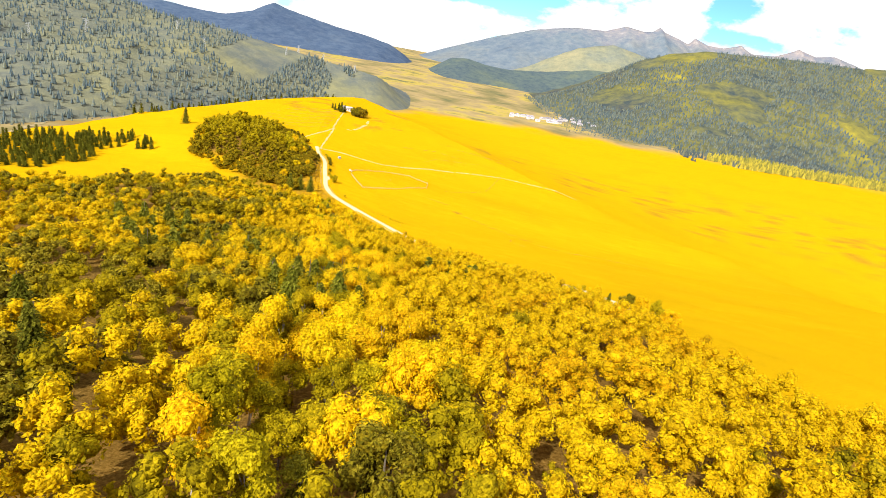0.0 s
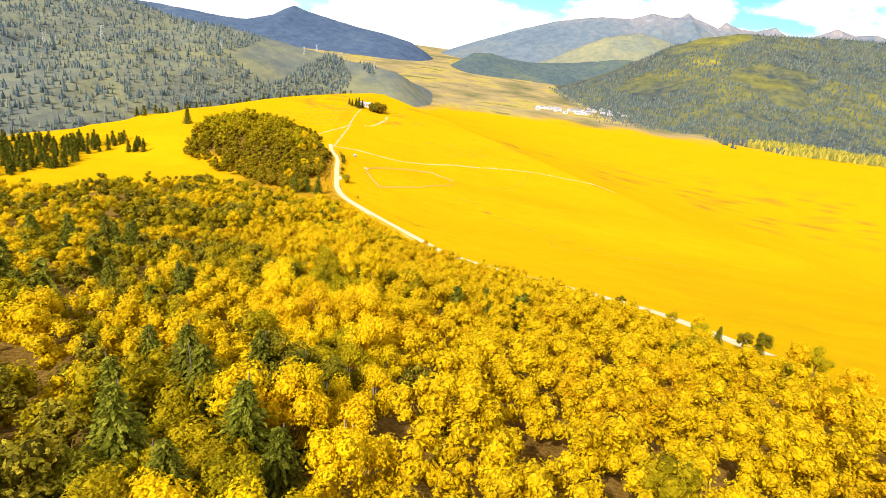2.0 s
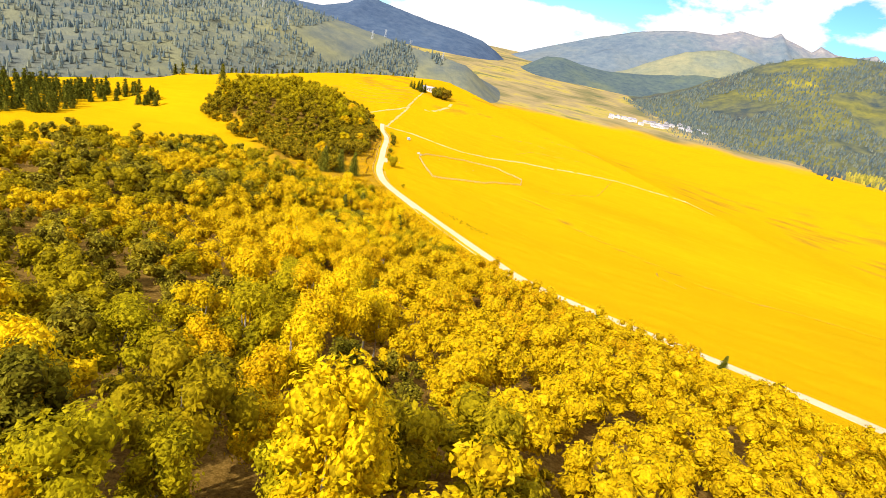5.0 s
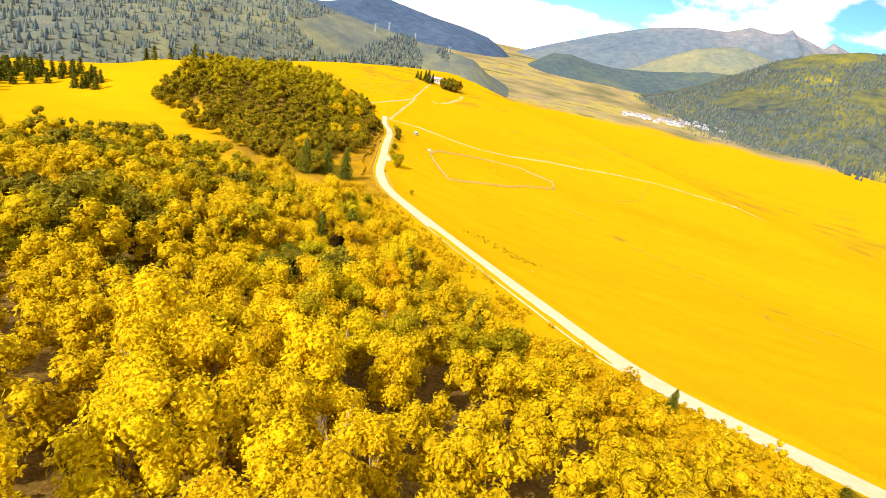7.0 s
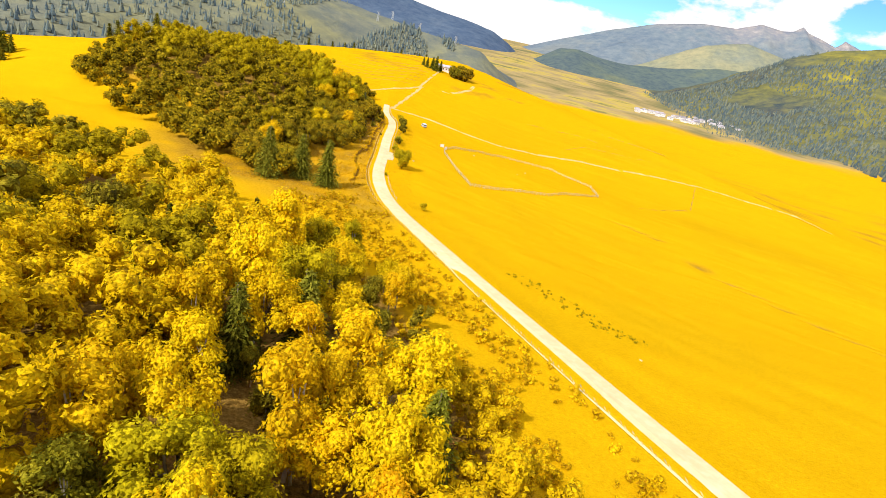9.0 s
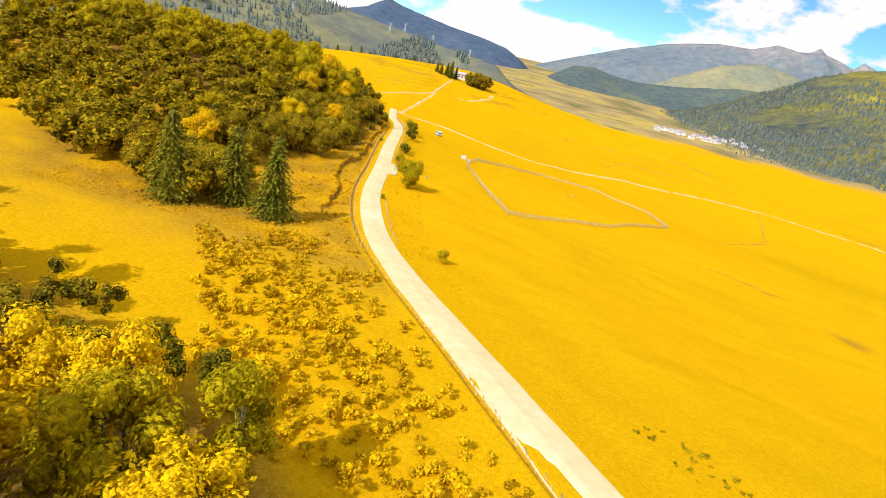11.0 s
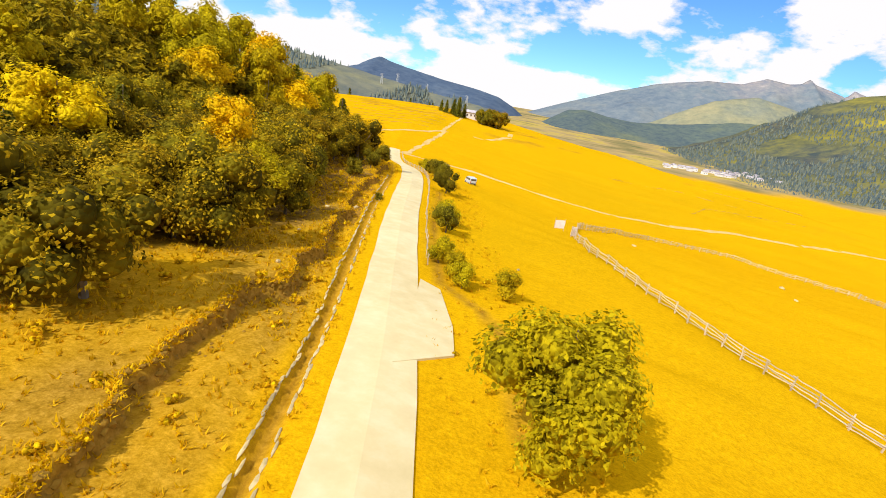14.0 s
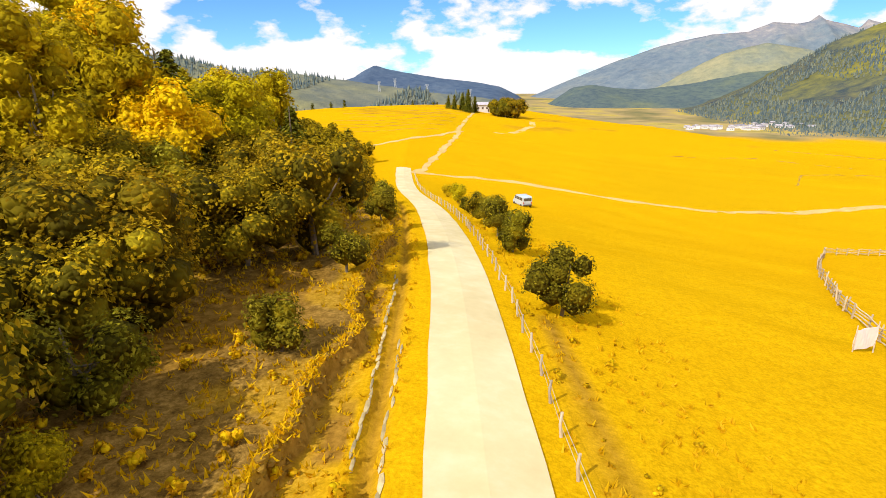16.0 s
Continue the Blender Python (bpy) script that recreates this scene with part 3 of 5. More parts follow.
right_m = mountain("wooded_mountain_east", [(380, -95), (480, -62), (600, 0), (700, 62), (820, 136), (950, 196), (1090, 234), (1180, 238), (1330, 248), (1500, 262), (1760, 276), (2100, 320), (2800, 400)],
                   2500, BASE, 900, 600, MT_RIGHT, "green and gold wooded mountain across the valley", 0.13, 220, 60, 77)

# ---- trees ----
def ico_points(sub):
    bm = bmesh.new()
    bmesh.ops.create_icosphere(bm, subdivisions=sub, radius=1)
    v = np.array([p.co[:] for p in bm.verts])
    f = np.array([[w.index for w in g.verts] for g in bm.faces])
    bm.free()
    return v, f


ICO_V, ICO_F = ico_points(1)


def lobes_for(r, count, wide, tall, mid, size):
    """Centres and radii of the clumps of a crown."""
    d = r.normal(size=(count, 3))
    d /= np.linalg.norm(d, axis=1)[:, None]
    reach = r.uniform(0.25, 1.0, count) ** 0.6
    c = d * reach[:, None] * np.array([wide, wide, tall])
    c[:, 2] += mid
    return c, r.uniform(size * 0.7, size * 1.25, count)


def leaf_cards(r, centres, radii, count, size, droop=0.0):
    """Small folded leaf sprays over the clumps: vertices and triangles."""
    w = radii ** 2
    k = r.choice(len(centres), size=count * 2, p=w / w.sum())
    d = r.normal(size=(count * 2, 3))
    d /= np.linalg.norm(d, axis=1)[:, None]
    d[:, 2] = np.where(d[:, 2] < -0.5, -d[:, 2], d[:, 2])
    p = centres[k] + d * radii[k][:, None] * r.uniform(0.8, 1.12, (count * 2, 1))
    inside = np.zeros(count * 2, bool)
    for c, q in zip(centres, radii):
        inside |= np.linalg.norm(p - c, axis=1) < q * 0.72
    keep = np.where(~inside)[0][:count]
    p, d = p[keep], d[keep]
    nrm = d + r.normal(scale=0.42, size=d.shape)
    nrm[:, 2] += 0.5
    nrm /= np.linalg.norm(nrm, axis=1)[:, None]
    t = np.cross(nrm, r.normal(size=d.shape))
    t /= np.linalg.norm(t, axis=1)[:, None]
    b = np.cross(nrm, t)
    a = size * r.uniform(0.6, 1.3, (len(p), 1))
    v = np.stack([p + t * a, p + b * a * 0.62 - nrm * a * 0.2, p - t * a, p - b * a * 0.62 - nrm * a * 0.2], 1)
    i = np.arange(len(p))[:, None] * 4
    f = np.concatenate([i + [0, 1, 2], i + [0, 2, 3]], 1).reshape(-1, 3)
    return v.reshape(-1, 3), f


def core_blobs(r, centres, radii, fill=0.78):
    """Rough inner masses of twigs and leaves that close the crown."""
    vs, fs = [], []
    for i, (c, q) in enumerate(zip(centres, radii)):
        vs.append(c + ICO_V * q * fill * r.uniform(0.8, 1.15, (len(ICO_V), 1)))
        fs.append(ICO_F + i * len(ICO_V))
    return np.concatenate(vs), np.concatenate(fs)


def joined(*pieces):
    vs, fs, k = [], [], 0
    for v, f in pieces:
        vs.append(v)
        fs.append(f + k)
        k += len(v)
    return np.concatenate(vs), np.concatenate(fs)


def crown_of(leaves, core):
    """Leaves and inner mass in one crown; the fourth column tells the inner mass."""
    v, f = joined(leaves, core)
    mark = np.zeros((len(v), 1))
    mark[len(leaves[0]):] = 1
    return np.hstack([v, mark]), f


def broadleaf(seed, wide=2.3, tall=2.6, mid=5.2, clump=1.15, count=15, cards=1600, size=0.17):
    r = np.random.default_rng(seed)
    c, q = lobes_for(r, count, wide, tall, mid, clump)
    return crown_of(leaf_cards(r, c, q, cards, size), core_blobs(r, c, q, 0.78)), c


def trunk_bm(r, centres, height, girth, limbs=6):
    bm = bmesh.new()
    bend = Vector((r.normal() * 0.25, r.normal() * 0.25, height * 0.55))
    add_rod(bm, (0, 0, -0.5), bend, girth, girth * 0.7, 7)
    add_rod(bm, bend, (bend.x * 1.5, bend.y * 1.5, height), girth * 0.7, girth * 0.2, 6)
    for c in centres[:limbs]:
        add_rod(bm, (bend.x * 0.8, bend.y * 0.8, height * r.uniform(0.35, 0.6)), tuple(c), girth * 0.4, girth * 0.12, 5)
    return bm


def conifer(seed, h=9.0, wide=2.3, levels=20, sprays=15, size=0.30):
    """Whorls of drooping boughs: short sprays along each bough, wider below."""
    r = np.random.default_rng(seed)
    pts, outs, sizes = [], [], []
    for i in range(levels):
        s = (i + r.uniform(-0.2, 0.2)) / levels
        reach = wide * (1 - s) ** 0.8 * r.uniform(0.85, 1.1) + 0.12
        z = h * (0.06 + 0.92 * s)
        n = max(5, int(sprays * (1 - 0.55 * s)))
        for j in range(n):
            a = 2 * math.pi * (j + r.uniform(-0.3, 0.3)) / n + i * 0.7
            length = reach * r.uniform(0.7, 1.12)
            o = np.array([math.cos(a), math.sin(a), 0])
            for q in np.arange(0.25, 1.01, 0.15):
                pts.append(o * length * q + [r.normal() * 0.06, r.normal() * 0.06, z - 0.32 * length * q * q + r.normal() * 0.06])
                outs.append(o)
                sizes.append(size * (1.15 - 0.4 * q))
    p, o, a = np.array(pts), np.array(outs), np.array(sizes)[:, None] * r.uniform(0.8, 1.3, (len(pts), 1))
    down = np.array([0, 0, -1.0])
    t = o + down * 0.45 + r.normal(scale=0.25, size=o.shape)
    t /= np.linalg.norm(t, axis=1)[:, None]
    b = np.cross(t, [0, 0, 1.0] + r.normal(scale=0.5, size=o.shape))
    b /= np.linalg.norm(b, axis=1)[:, None]
    v = np.stack([p + t * a * 1.3, p + b * a * 0.6, p - t * a * 0.9 , p - b * a * 0.6], 1)
    i = np.arange(len(p))[:, None] * 4
    f = np.concatenate([i + [0, 1, 2], i + [0, 2, 3]], 1).reshape(-1, 3)
    ang = np.linspace(0, 2 * math.pi, 9)[:-1]
    ring = np.stack([np.cos(ang) * wide * 0.55, np.sin(ang) * wide * 0.55, np.full(8, h * 0.07)], 1)
    core_v = np.concatenate([ring, [[0, 0, h * 0.9]]])
    core_f = np.array([[k, (k + 1) % 8, 8] for k in range(8)])
    return joined((v.reshape(-1, 3), f), (core_v, core_f))


def crown_mesh(name, geo, material):
    v, f = geo
    me = quick_mesh(name, v[:, :3], f.reshape(-1), 3)
    me.materials.append(material)
    # The inner mass gets the darker tone that stands for crown shade.
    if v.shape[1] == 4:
        me.materials.append(INNER_SHADE_GOLD if material in (YELLOW, AMBER, RUSTGRASS) else INNER_SHADE_LIME if material is LIME else INNER_SHADE_OLIVE)
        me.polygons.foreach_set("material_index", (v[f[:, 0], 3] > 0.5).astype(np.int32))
    return me


def tree_thing(name, crown_me, bm, bark, label, category, group):
    e = new(name)
    tagged(e, label, category, group)
    link("crown", crown_me, None, e)
    part("trunk", bm, bark, e)
    return e


def plant(proto, x, y, size, turn, sink=0.1, squash=1.0):
    m = Matrix.Translation((x, y, land_at(x, y) - sink)) @ Matrix.Rotation(turn, 4, "Z") @ Matrix.Diagonal((size, size, size * squash, 1))
    made = copy_thing(proto, Matrix.Identity(4))
    made.matrix_basis = m
    return made


protos = {}


def make_kind(key, name, geo_centres, material, bark, height, girth, label, category, group):
    geo, centres = geo_centres
    r = np.random.default_rng(len(protos) + 50)
    t = tree_thing(name, crown_mesh(name + "_crown", geo, material), trunk_bm(r, centres, height, girth), bark, label, category, group)
    protos[key] = t
    return t


BIRCH_SHAPES = [dict(seed=1), dict(seed=2, wide=1.9, tall=3.2, mid=5.6, count=15), dict(seed=3, wide=2.7, tall=2.2, mid=4.6, count=17), dict(seed=4, wide=2.1, tall=2.7, mid=5.0, clump=1.0, count=18)]
BIRCH_TONES = [("yellow", YELLOW, "golden yellow broadleaf tree in full autumn leaf"), ("amber", AMBER, "amber orange broadleaf tree in autumn leaf"), ("lime", LIME, "broadleaf tree turning from green to yellow"), ("green", HOLLY, "broadleaf tree still dark green in autumn")]
for s_i, shape in enumerate(BIRCH_SHAPES):
    for tone, mat, lab in BIRCH_TONES:
        make_kind(("birch", s_i, tone), "broadleaf_tree", broadleaf(**shape), mat, PALEBARK if s_i % 2 else BARK, 6.5, 0.16, lab, "tree", "trees of the hillside forest")
for s_i in range(3):
    make_kind(("oak", s_i), "oak_tree", broadleaf(20 + s_i, wide=2.3, tall=1.9, mid=2.5, clump=1.0, count=19, cards=2300, size=0.105), OLIVE, BARK, 3.6, 0.16, "low evergreen oak with olive and russet leaves", "tree", "oaks of the knoll wood")
    make_kind(("holly", s_i), "oak_tree", broadleaf(30 + s_i, wide=1.8, tall=1.6, mid=2.1, clump=0.85, count=15, cards=1700, size=0.10), HOLLY, BARK, 3.2, 0.13, "dark green oak bush with small leaves", "tree", "oaks of the knoll wood")
    h = 9.0
    e = tree_thing("spruce_tree", crown_mesh("spruce_crown", conifer(40 + s_i, h, 2.9, 27, 20, 0.25), NEEDLE), trunk_bm(np.random.default_rng(60 + s_i), np.zeros((0, 3)), h * 0.97, 0.17, 0), BARK, "dark green spruce with drooping boughs", "tree", "spruces of the hillside")
    protos[("spruce", s_i)] = e
for key, mat, lab in (("bush", HOLLY, "rounded green bush on the meadow edge"), ("goldbush", LIME, "yellow green bush on the meadow edge")):
    make_kind((key, 0), "bush", broadleaf(70, wide=0.9, tall=0.8, mid=1.15, clump=0.55, count=11, cards=1100, size=0.075), mat, BARK, 1.3, 0.06, lab, "bush", "roadside bushes")


make_kind(("youngtree", 0), "broadleaf_tree", broadleaf(71, wide=1.9, tall=1.75, mid=2.6, clump=0.85, count=24, cards=4200, size=0.10), LIME, BARK, 4.2, 0.12, "bushy yellow green tree beside the road", "tree", "roadside trees")


def bare_tree(seed, h=6.0):
    """A leafless tree of forking pale twigs."""
    r = random.Random(seed)
    bm = bmesh.new()

    def grow(a, d, length, girth, level):
        b = a + d * length
        add_rod(bm, a, b, girth, girth * 0.6, 4)
        if level:
            for _ in range(3):
                nd = (d + Vector((r.uniform(-0.7, 0.7), r.uniform(-0.7, 0.7), r.uniform(-0.1, 0.5)))).normalized()
                grow(a + d * length * r.uniform(0.55, 1.0), nd, length * r.uniform(0.55, 0.8), girth * 0.55, level - 1)

    grow(Vector((0, 0, -0.3)), Vector((0.05, 0.03, 1)).normalized(), h * 0.38, 0.09, 4)
    return bm


bare = new("bare_tree")
tagged(bare, "leafless tree with pale grey forking twigs", "tree", "bare trees")
part("trunk", bare_tree(5), TWIG, bare)
protos[("bare", 0)] = bare


# where the woods stand
def in_forest(x, y):
    u = x - rx(y)
    if y < 12 or x < -230:
        return False
    if u > -float(glide(np.array(y), [0, 60, 120, 165, 200, 217, 237, 258, 289, 335], [30, 26, 22, 23, 33, 35, 29, 23, 20, 26])) + 3.0 * float(wander(x, y, 8.0)):
        return False
    top = 312 - 0.3 * (x + 60) if x > -130 else 333 + (x + 130)
    return y < min(top, 334)


def in_knoll(x, y):
    u = x - rx(y)
    if not (345 < y < 548) or u < -98 or u > -(10.0 + 2.5 * math.sin(y * 0.21)):
        return False
    rag = 4 * float(wander(x, y, 9.0))
    if x > -90 + 0.5 * rag and 360 < y < 382 + rag:
        return False
    if x > -88 and y < 392 + rag:
        return x < -80.5 and y < 360
    return y > 347 + 0.55 * max(0, -100 - x) + rag


def scattered(inside, x0, x1, y0, y1, gap, seed):
    r = random.Random(seed)
    out = []
    ny, nx = int((y1 - y0) / gap), int((x1 - x0) / gap)
    for j in range(ny):
        for i in range(nx):
            x = x0 + (i + 0.5 * (j % 2) + r.uniform(-0.38, 0.38)) * gap
            y = y0 + (j + r.uniform(-0.38, 0.38)) * gap
            if inside(x, y):
                out.append((x, y))
    return out


def lane(y):
    """The line over which the valley opens, along the middle of the forest."""
    return float(glide(np.array(y), [0, 90, 200, 330, 420], [2, -4, -25, -52, -78]))


forest = scattered(in_forest, -230, 75, 12, 336, 4.5, 11)
near, rest = [], []
for x, y in forest:
    d = abs(x - lane(y) + 6)
    (near if d < 36 + 0.04 * y and y > 26 else rest).append((d, x, y))
near.sort()
rest += near[260:]
near = near[:260]
r = random.Random(3)
DEAD = {(-30, 208), (-26, 204), (28, 112)}


def tone_at(x, y):
    """Greener clumps, westward also painting shade, and amber clumps wander through the forest."""
    west = float(smooth(0, -45, np.array(x - lane(y))))
    k = 0.75 * float(wander(x, y, 19.0)) + 0.5 * r.uniform(-1, 1) + (0.3 + 0.3 * float(smooth(190, 235, np.array(y)))) * west + 0.55 * float(smooth(10, -30, np.array(x)) * smooth(130, 60, np.array(y))) - 0.6 * float(smooth(-6, 18, np.array(x - lane(y))))
    return "green" if k > 0.82 else "lime" if k > 0.34 else "amber" if k < -1.0 else "yellow"


def edge_size(x, y):
    """Trees are lower towards the road and towards the foot of the slope."""
    u = x - rx(y)
    return (0.6 + 0.4 * float(smooth(14, 34, np.array(-u)))) * (1 - 0.12 * float(smooth(240, 325, np.array(y))))


def is_spruce(x, y):
    return float(wander(x + 300, y + 120, 26.0)) > 0.6 and r.random() < 0.26


def hollow(x, y):
    """Dim hollows among the trees: low dark green growth, also standing for shaded gaps."""
    return y > 85 and x < lane(y) + 8 and float(wander(x + 71, y + 12, 12.0)) > 0.42


for d, x, y in near:
    if hollow(x, y):
        plant(protos[("birch", r.randrange(4), "green")], x, y, r.uniform(0.45, 0.65), r.uniform(0, 6.28))
    elif is_spruce(x, y):
        plant(protos[("spruce", r.randrange(3))], x, y, r.uniform(0.65, 0.9), r.uniform(0, 6.28))
    else:
        plant(protos[("birch", r.randrange(4), tone_at(x, y))], x, y, r.uniform(0.66, 1.02) * edge_size(x, y) * (1 + 0.15 * (y > 200)), r.uniform(0, 6.28), squash=r.uniform(0.95, 1.3))
for x, y in DEAD:
    plant(protos[("bare", 0)], x, y, r.uniform(0.9, 1.2), r.uniform(0, 6.28))
for x, y, s in ((-10.5, 77, 1.15), (-15, 81, 1.25), (-7, 73, 1.0), (-12, 70, 1.05), (-19, 87, 1.2), (-14, 90, 1.1), (-21, 80, 1.1), (-9, 84, 1.15), (-17, 74, 1.2), (-24, 90, 1.0), (-36, 48, 1.0), (-42, 55, 1.1),
                (-88, 158, 1.3), (-93, 165, 1.2), (-84, 164, 1.35), (-76, 176, 1.2), (-80, 171, 1.35), (-73, 169, 1.2), (-82, 178, 1.1), (-56, 110, 1.0), (-60, 114, 0.9), (-71.5, 347.4, 1.22), (-40, 127, 0.9), (-48, 122, 0.95),
                (-38, 212, 0.95), (-33, 265, 0.9), (-58, 268, 0.9), (-47, 276, 1.1), (-51, 271, 1.0), (-78.5, 350, 1.2), (-84, 345, 1.3)):
    plant(protos[("spruce", r.randrange(3))], x, y, s, r.uniform(0, 6.28))


def woods(name, spots, kinds, label, seed):
    """A far wood as one mesh of small crowns."""
    vs, fs, k = [], [], 0
    rr = np.random.default_rng(seed)
    for x, y, s, g in spots:
        v, f = kinds[g]
        a = rr.uniform(0, 6.28)
        c, q = math.cos(a), math.sin(a)
        p = v[:, :3] @ np.array([[c, q, 0], [-q, c, 0], [0, 0, 1]]) * s + [x, y, 0]
        vs.append(np.hstack([p, v[:, 3:]]))
        fs.append(f + k)
        k += len(v)
    V3, F3 = np.concatenate(vs), np.concatenate(fs)
    base = np.repeat(land(np.array([t[0] for t in spots]), np.array([t[1] for t in spots])) - 0.1, [len(kinds[g][0]) for x, y, s, g in spots])
    V3[:, 2] += base
    return V3, F3


def small_crown(seed, wide, tall, mid, clump, count, cards, size):
    q = np.random.default_rng(seed)
    c, d = lobes_for(q, count, wide, tall, mid, clump)
    return crown_of(leaf_cards(q, c, d, cards, size), core_blobs(q, c, d, 0.78))


SMALL = [small_crown(80 + i, 2.2, 2.6, 4.8, 1.1, 8, 190, 0.36) for i in range(3)]
SMALL_SPRUCE = [conifer(90 + i, 9.0, 2.7, 9, 8, 0.62) for i in range(2)]
MID = [small_crown(84 + i, 2.3, 2.7, 5.0, 1.05, 12, 400, 0.26) for i in range(3)]
by_tone = {"yellow": [], "amber": [], "lime": [], "green": [], "spruce": []}
for d, x, y in rest:
    east = x > lane(y)
    if not east and d > 27 and r.random() < (0.15 if d < 75 else 0.55):
        continue
    if hollow(x, y):
        by_tone["green"].append((x, y, r.uniform(0.45, 0.65), r.randrange(3) + 3))
    elif is_spruce(x, y):
        by_tone["spruce"].append((x, y, r.uniform(0.7, 1.1), r.randrange(2)))
    else:
        by_tone[tone_at(x, y)].append((x, y, r.uniform(0.70, 1.08) * edge_size(x, y) * (1.4 if not east and y > 225 else 1.15 if not east and d > 75 else 1.0), r.randrange(3) + (3 if d < 34 or (east and y < 150) else 0)))
for tone, mat, lab in BIRCH_TONES:
    g = woods("forest_" + tone, by_tone[tone], SMALL + MID, lab, 5)
    tagged(link("forest_trees", crown_mesh("forest_" + tone, g, mat), None), lab.replace(" tree", " forest trees"), "forest", kind="stuff")
if by_tone["spruce"]:
    tagged(link("forest_spruces", crown_mesh("forest_spruces", woods("s", by_tone["spruce"], SMALL_SPRUCE, "", 6), NEEDLE), None), "dark spruces standing among golden trees", "forest", kind="stuff")

# knoll wood
knoll = scattered(in_knoll, -190, -75, 345, 550, 3.3, 21)
knoll.sort(key=lambda p: -(p[0] - rx(p[1])) + 0.15 * abs(p[1] - 410))
behind, golden = [], []
for i, (x, y) in enumerate(knoll):
    k = r.random()
    crest = smooth(26, 50, np.array(-(x - rx(y))))
    if i > 105:
        deep = x - rx(y) < -34
        if r.random() < (0.5 if deep else 0.2):
            continue
        if k < 0.28 * float(crest) * float(smooth(395, 430, np.array(y))):
            golden.append((x, y, r.uniform(1.0, 1.3), r.randrange(3) + 3))
        else:
            behind.append((x, y, r.uniform(0.9, 1.2), r.randrange(3)))
    elif k < 0.34 * float(crest):
        plant(protos[("birch", r.randrange(4), "yellow" if r.random() < 0.5 else "lime")], x, y, r.uniform(0.85, 1.2), r.uniform(0, 6.28))
    elif k > 0.965:
        plant(protos[("spruce", r.randrange(3))], x, y, r.uniform(0.6, 0.85), r.uniform(0, 6.28))
    elif k > 0.74:
        plant(protos[("holly", r.randrange(3))], x, y, r.uniform(0.8, 1.25), r.uniform(0, 6.28))
    else:
        plant(protos[("oak", r.randrange(3))], x, y, r.uniform(0.8, 1.3), r.uniform(0, 6.28))
SMALL_OAK = [small_crown(110 + i, 2.2, 1.6, 3.0, 1.1, 7, 260, 0.34) for i in range(3)]
if behind:
    tagged(link("knoll_wood", crown_mesh("knoll_wood", woods("k", behind, SMALL_OAK, "", 7), OLIVE), None), "olive and russet oak wood on the knoll", "forest", kind="stuff")

if golden:
    tagged(link("knoll_golden_trees", crown_mesh("knoll_golden_trees", woods("k", golden, SMALL + MID, "", 17), LIME), None), "golden trees standing above the oak wood", "forest", kind="stuff")
for x, y, s in ((-89.5, 417, 1.0), (-88.6, 420.8, 0.9), (-91.5, 413.5, 1.1), (-88.2, 424.5, 0.8), (-90.5, 427.5, 1.0), (-92, 409, 1.1), (-88.5, 407, 0.9), (-87, 402.5, 0.9), (-83.2, 398.6, 0.95), (-86, 396.5, 1.0), (-93.5, 419, 1.1), (-83, 353.5, 1.35), (-87.5, 356, 1.4), (-91.5, 351.5, 1.4), (-80.5, 350.5, 1.2), (-85.5, 347, 1.3), (-95.5, 356.5, 1.4), (-81.2, 386.4, 1.25), (-85, 384, 1.3), (-88.5, 388, 1.3), (-81.6, 396.4, 1.15), (-85.4, 412, 1.1), (-89, 370.5, 1.4), (-88.4, 377.5, 1.4), (-93, 373, 1.5)):
    plant(protos[("oak" if s > 0.95 else "holly", r.randrange(3))], x, y, s, r.uniform(0, 6.28))

for x, y, s, tone in ((-83.9, 404.4, 0.72, "lime"), (-87, 406, 0.85, "yellow"), (-93, 398, 0.95, "yellow"), (-99, 377, 1.05, "lime"), (-94, 366, 1.0, "yellow"), (-104, 428, 1.1, "yellow"), (-101, 446, 1.1, "yellow")):
    plant(protos[("birch", r.randrange(4), tone)], x, y, s, r.uniform(0, 6.28))

for x, y, s in ((-108, 475, 1.4), (-112, 470, 1.45), (-106, 467, 1.3), (-116, 480, 1.4), (-104, 446, 1.35), (-108, 450, 1.45), (-110, 441, 1.4), (-114, 455, 1.4), (-99.5, 436, 1.1), (-107, 432, 1.4), (-112, 427, 1.4), (-104, 458, 1.3)):
    plant(protos[("birch", r.randrange(4), "lime" if r.random() < 0.65 else "yellow")], x, y, s * 0.95, r.uniform(0, 6.28), squash=1.1)
for x, y, s in ((-102, 449, 1.15), (-98, 459, 1.0)):
    plant(protos[("spruce", r.randrange(3))], x, y, s, r.uniform(0, 6.28))

# groves on the shoulder and round the house
grove = []
for x, y in scattered(lambda x, y: -320 + 0.3 * (y - 300) < x < -216 + 6 * math.sin(y * 0.13) and 298 + 0.2 * (x + 300) < y < 408 + 5 * math.sin(x * 0.2), -325, -205, 280, 420, 5.8, 31):
    grove.append((x, y, r.uniform(0.65, 1.0), r.randrange(2)))
for i in range(7):
    grove.append((-197 + r.uniform(-6, 6), 392 + r.uniform(-6, 6), r.uniform(0.6, 0.9), r.randrange(2)))
for i in range(46):
    s = i / 45
    grove.append((-292 + 130 * s ** 1.2 + r.uniform(-8, 8), 560 + 350 * s + r.uniform(-12, 12), r.uniform(0.6, 1.2), r.randrange(2)))
tagged(link("spruce_grove", crown_mesh("spruce_grove", woods("g", grove, SMALL_SPRUCE, "", 8), NEEDLE), None), "rows of dark spruces on the grassy shoulder", "forest", kind="stuff")
plant(protos[("spruce", 1)], -214, 492, 1.5, 0.5, squash=1.1)
